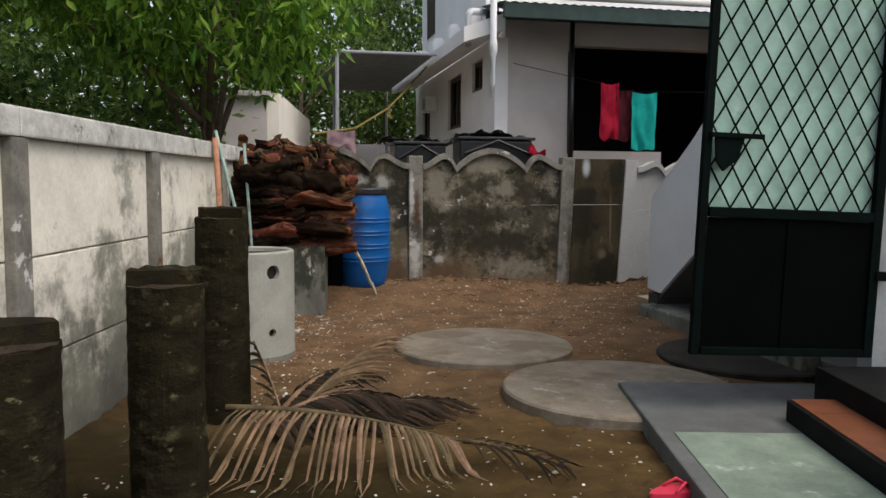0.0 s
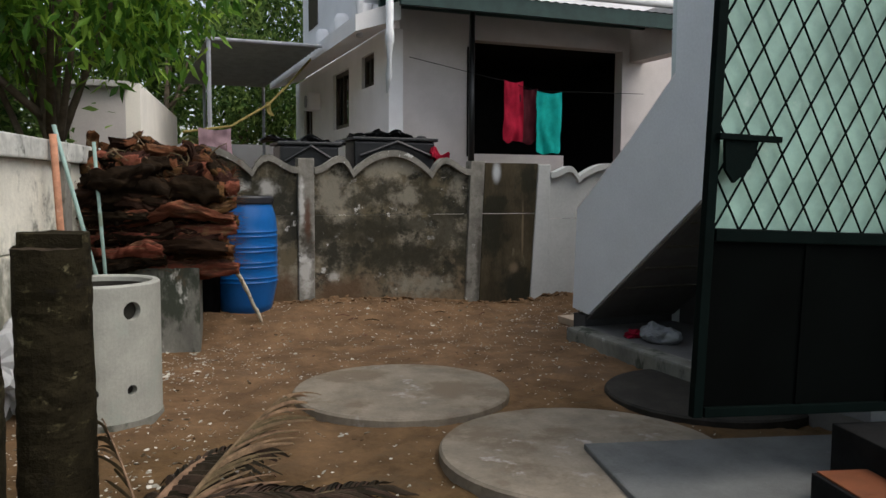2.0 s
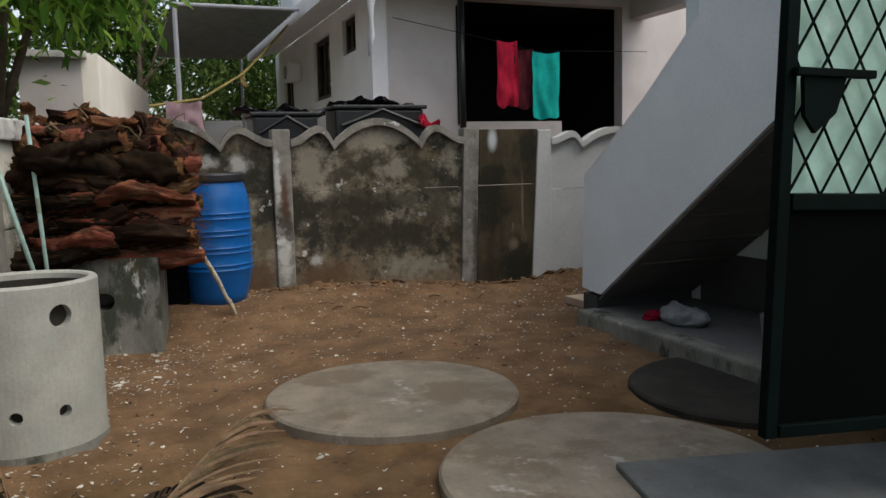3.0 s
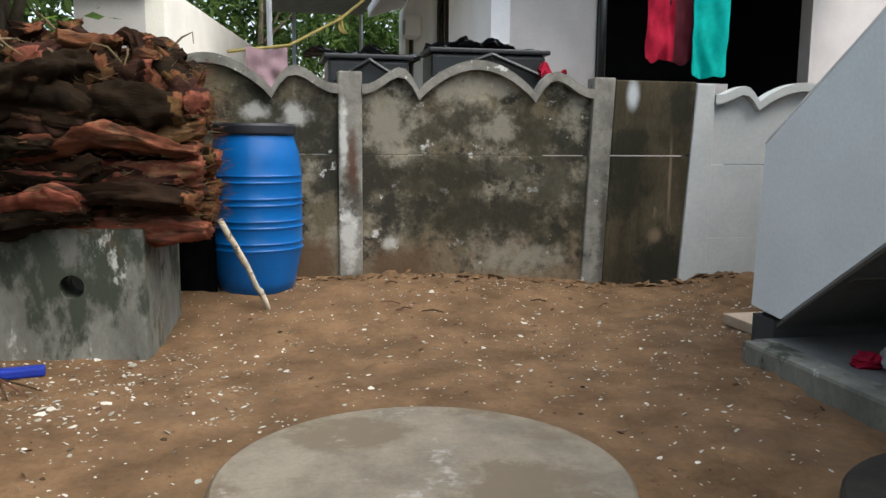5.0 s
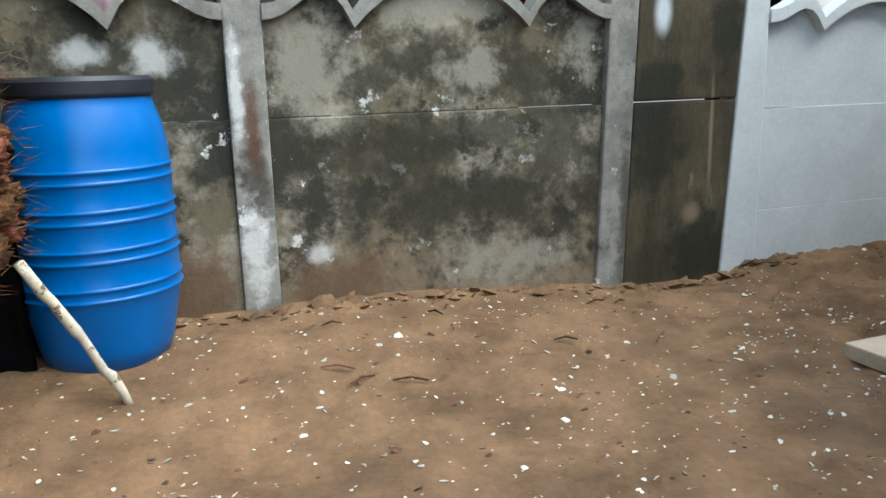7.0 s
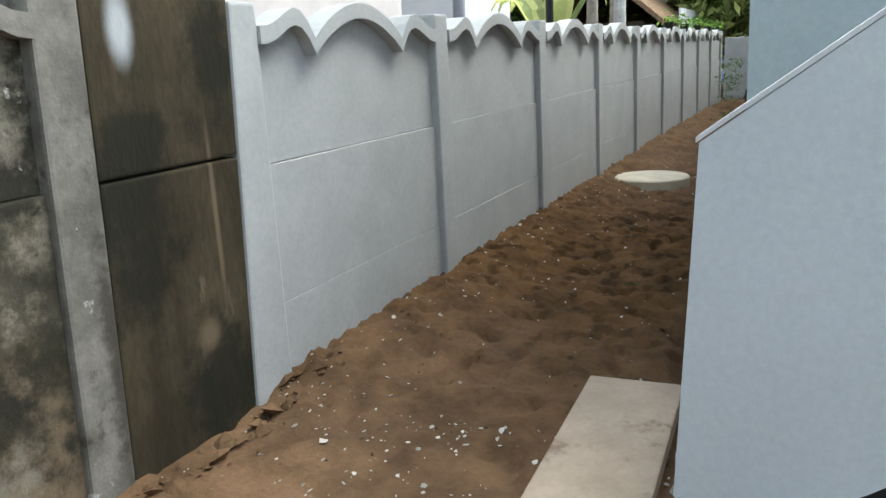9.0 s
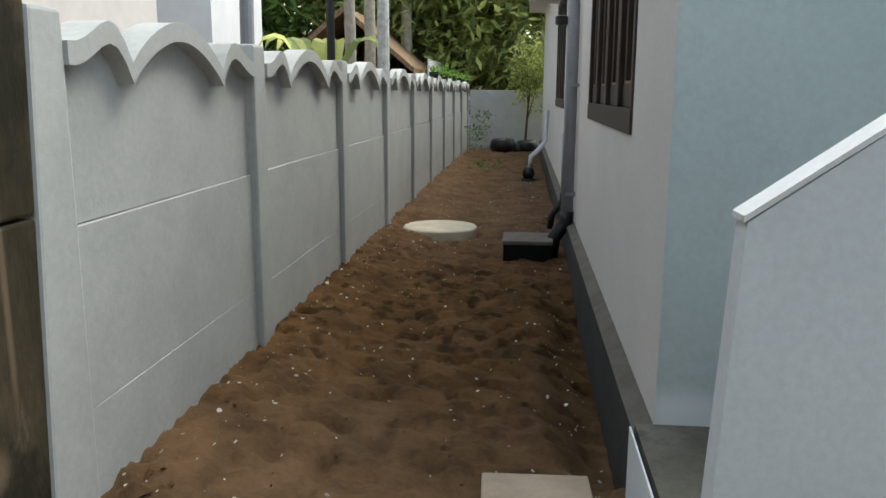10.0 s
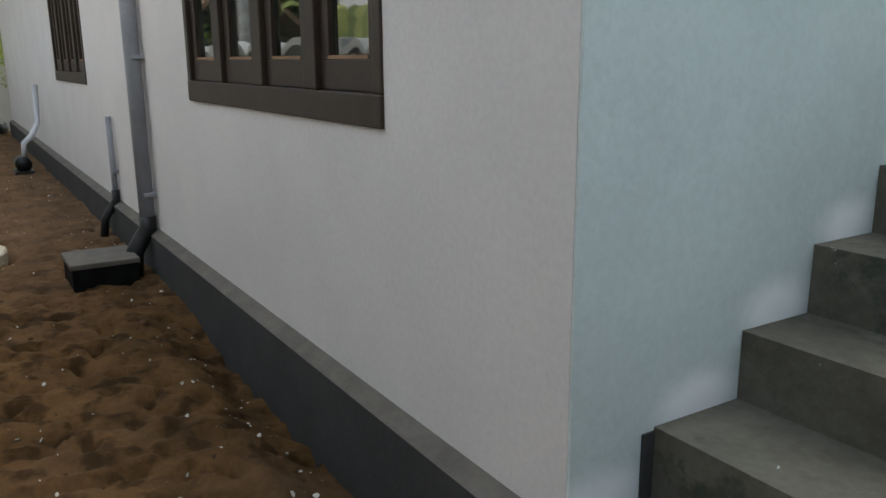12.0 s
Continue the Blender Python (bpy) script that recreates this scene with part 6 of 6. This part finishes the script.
# trees beyond the passage, the hazy glow there put into the yellow leaves
for k, (x, y, z, rx, ry, rz, m) in enumerate(((24, 7.0, 3.4, 2.5, 3.0, 3.0, LEAF_YELLOW), (25, 11.5, 3.6, 2.5, 2.8, 3.0, LEAF_YELLOW), (30, 9, 6, 3.5, 6, 5, LEAF_YELLOW), (33, 15, 5, 4, 6, 5, LEAF_YELLOW), (23, 17, 4.5, 4, 3, 3.5, LEAF_FAR), (15, 17.5, 4.8, 3.5, 2.2, 2.6, LEAF_YELLOW))):
    build_tree((x, y, 0.0), 3, (x, y, z), (rx, ry, rz), 460, 34, 0.40, (0.38, 0.38, 0.38), 0.4, m, 41 + k, "leafy tree beyond the passage end", tr=0.15)
build_tree((19.5, 8.0, 0.0), 4, (19.5, 7.9, 1.9), (0.45, 0.45, 0.75), 60, 22, 0.13, (0.1, 0.1, 0.12), 0.4, LEAF_YELLOW, 61, "young yellow-green tree by the end wall", tr=0.035)


def build_banana(x, y, h, seed):
    g = thing("banana_plant", (x, y, 0), "young banana plant with broad yellow-green leaves", "plant")
    rnd = random.Random(seed)
    part("stem", tube([(x, y, 0), (x, y, h * 0.55)], [0.09, 0.06], 10), LEAF_YELLOW, g)
    for k in range(7):
        a = rnd.uniform(0, 6.28)
        bm = bmesh.new()
        rows = []
        for j in range(9):
            q = j / 8
            c = Vector((x, y, h * 0.5)) + Vector((math.cos(a), math.sin(a), 0)) * 0.8 * q * rnd.uniform(0.9, 1.0) + Vector((0, 0, h * 0.55 * math.sin(q * 2.1)))
            s = Vector((-math.sin(a), math.cos(a), 0)) * 0.17 * math.sin(math.pi * (0.08 + 0.9 * q))
            rows.append((bm.verts.new(c - s + Vector((0, 0, 0.04))), bm.verts.new(c), bm.verts.new(c + s + Vector((0, 0, 0.04)))))
        for u, v in zip(rows, rows[1:]):
            bm.faces.new((u[0], v[0], v[1], u[1]))
            bm.faces.new((u[1], v[1], v[2], u[2]))
        part("leaf", bm, LEAF_YELLOW, g)


build_banana(10.7, 10.5, 1.9, 1)
build_banana(0.35, 17.5, 2.1, 4)
# small pots on the white wall
for k in range(5):
    x = 12.4 + 1.5 * k
    g_ = thing("planter", (x, WALL_Y, 1.5), "small dark pot with trailing leaves on the wall", "planter", "pots on the wall")
    part("pot", lathe(x, WALL_Y + 0.02, [(0.05, 1.52), (0.075, 1.64), (0.07, 1.64), (0.02, 1.62)], 16), BLACK_PLASTIC, g_)
    leaf_mesh("leaves", [(x, WALL_Y, 1.68)], 60, 0.09, (0.12, 0.07, 0.04), 0.3, LEAF, g_, 70 + k)
# low weeds
weeds = [(17.6 + random.uniform(-0.2, 0.5), 9.1 - random.uniform(0, 0.3), 0.1 + random.uniform(0, 0.9)) for _ in range(30)]
weeds += [(15.5 + random.uniform(-1.0, 1.0), 8.8 + random.uniform(-0.25, 0.35), 0.05) for _ in range(26)]
leaf_mesh("weeds", weeds, 16, 0.07, (0.12, 0.1, 0.02), -0.2, LEAF_FAR, None, 90, "stuff", "low green weeds along the passage wall")


# ---- chips, stones, twigs and leaves on the sand ----
def litter(name, spots, size, flat, m, seed, label, category):
    rs = np.random.RandomState(seed)
    verts, faces = [], []
    for x, y in spots:
        s = size * min(2.4, 0.85 * math.exp(rs.normal(0, 0.42)))
        z = ground_fine(x, y)
        k = len(verts)
        n = 6
        a0 = rs.uniform(0, 6.28)
        el = rs.uniform(0.45, 1.0)
        tilt = rs.normal(0, 0.35, 2)
        ring = []
        for i in range(n):
            a = a0 + 2 * math.pi * i / n
            r = s * rs.uniform(0.65, 1.1)
            dx, dy = r * math.cos(a), r * el * math.sin(a)
            ring.append((x + dx, y + dy, z + tilt[0] * dx + tilt[1] * dy + s * flat * 0.3))
        verts += ring + [(x, y, z + s * flat), (x, y, z - s * 0.3)]
        for i in range(n):
            j = (i + 1) % n
            faces += [(k + i, k + j, k + n), (k + j, k + i, k + n + 1)]
    return part(name, (verts, faces), m, None, label, category=category, kind="stuff")


def blocked(x, y):
    if any((x - a) ** 2 + (y - b) ** 2 < r * r for a, b, r in ((0.36, 6.24, 0.71), (0.80, 4.86, 0.72), (2.12, 5.55, 0.66), (8.30, 8.80, 0.4), (*RC, 0.34))):
        return True
    q = Vector((x, y, 0)) - PO
    u, v = q.x * math.cos(PT) + q.y * math.sin(PT), -q.x * math.sin(PT) + q.y * math.cos(PT)
    if u > -1.3 and v < 0.55:
        return True
    if x > HX and y < HY + 0.09:
        return True
    if 2.1 < x < HX + 0.01 and y < 7.7:
        return True
    return x < -2.23 + 0.21 * (y - 4.68) + 0.06


rs_ = np.random.RandomState(12)


def scatter(n, x0, x1, y0, y1, thin):
    out = []
    while len(out) < n:
        x, y = rs_.uniform(x0, x1), rs_.uniform(y0, y1)
        if not blocked(x, y) and rs_.uniform() < thin(x, y):
            out.append((x, y))
    return out


dense = lambda x, y: min(1, 0.30 + 0.5 * smooth_step(y, 5.5, 7.6) + 0.3 * (noise.noise(Vector((x * 1.5, y * 1.5, 5))) + 0.3) + 0.7 * smooth_step(-x, 0.7, 1.5) * smooth_step(y, 4.5, 5.5))
litter("chips", scatter(3000, -2.0, 3.0, 2.0, 9.25, dense), 0.0090, 0.25, CHIP, 2, "small white shell and paint chips on the sand", "chips")
litter("chips", scatter(500, -2.0, -0.7, 4.8, 7.6, lambda x, y: 0.8), 0.011, 0.25, CHIP, 4, "small white chips near the soak ring", "chips")
edge = lambda x, y: 0.25 + 0.75 * max(smooth_step(y, 8.8, 9.2), 1 - smooth_step(y, 7.7, 8.1)) * (1 - smooth_step(x, 7, 10))
litter("chips", scatter(230, -1.75, -0.2, 6.9, 8.1, lambda x, y: 0.3 + 0.7 * smooth_step(-x, 0.3, 1.0)), 0.0105, 0.3, CHIP, 14, "larger white flakes round the foot of a concrete tank", "chips")
litter("chips", scatter(650, 2.6, 13.0, 7.7, 9.28, edge), 0.0095, 0.35, CHIP, 3, "pale pebbles and chips in the passage sand", "chips")
litter("litter", scatter(900, -2.0, 12.0, 2.0, 9.25, lambda x, y: 0.6), 0.012, 0.2, LITTER, 6, "brown leaf bits and crumbs on the sand", "litter")
clods = [(x + 0.02 * k, 9.22 + rs_.uniform(-0.12, 0.03)) for k in range(3) for x in np.arange(-0.1, 3.2, 0.07)]
litter("clods", clods, 0.028, 0.6, SAND, 8, "sand clods along the foot of the wall", "clods")
for k in range(12):
    x, y = rs_.uniform(0.4, 2.0), rs_.uniform(8.4, 9.1)
    a = rs_.uniform(0, 3.14)
    z = ground_fine(x, y) + 0.012
    d = Vector((math.cos(a), math.sin(a) * 0.6, 0)) * rs_.uniform(0.03, 0.09)
    solid("twig", tube([Vector((x, y, z)) - d, Vector((x, y, z + 0.012)), Vector((x, y, z)) + d], [0.004, 0.005, 0.003], 5), LITTER, "dark dry twig on the sand", "twig", "dry twigs")
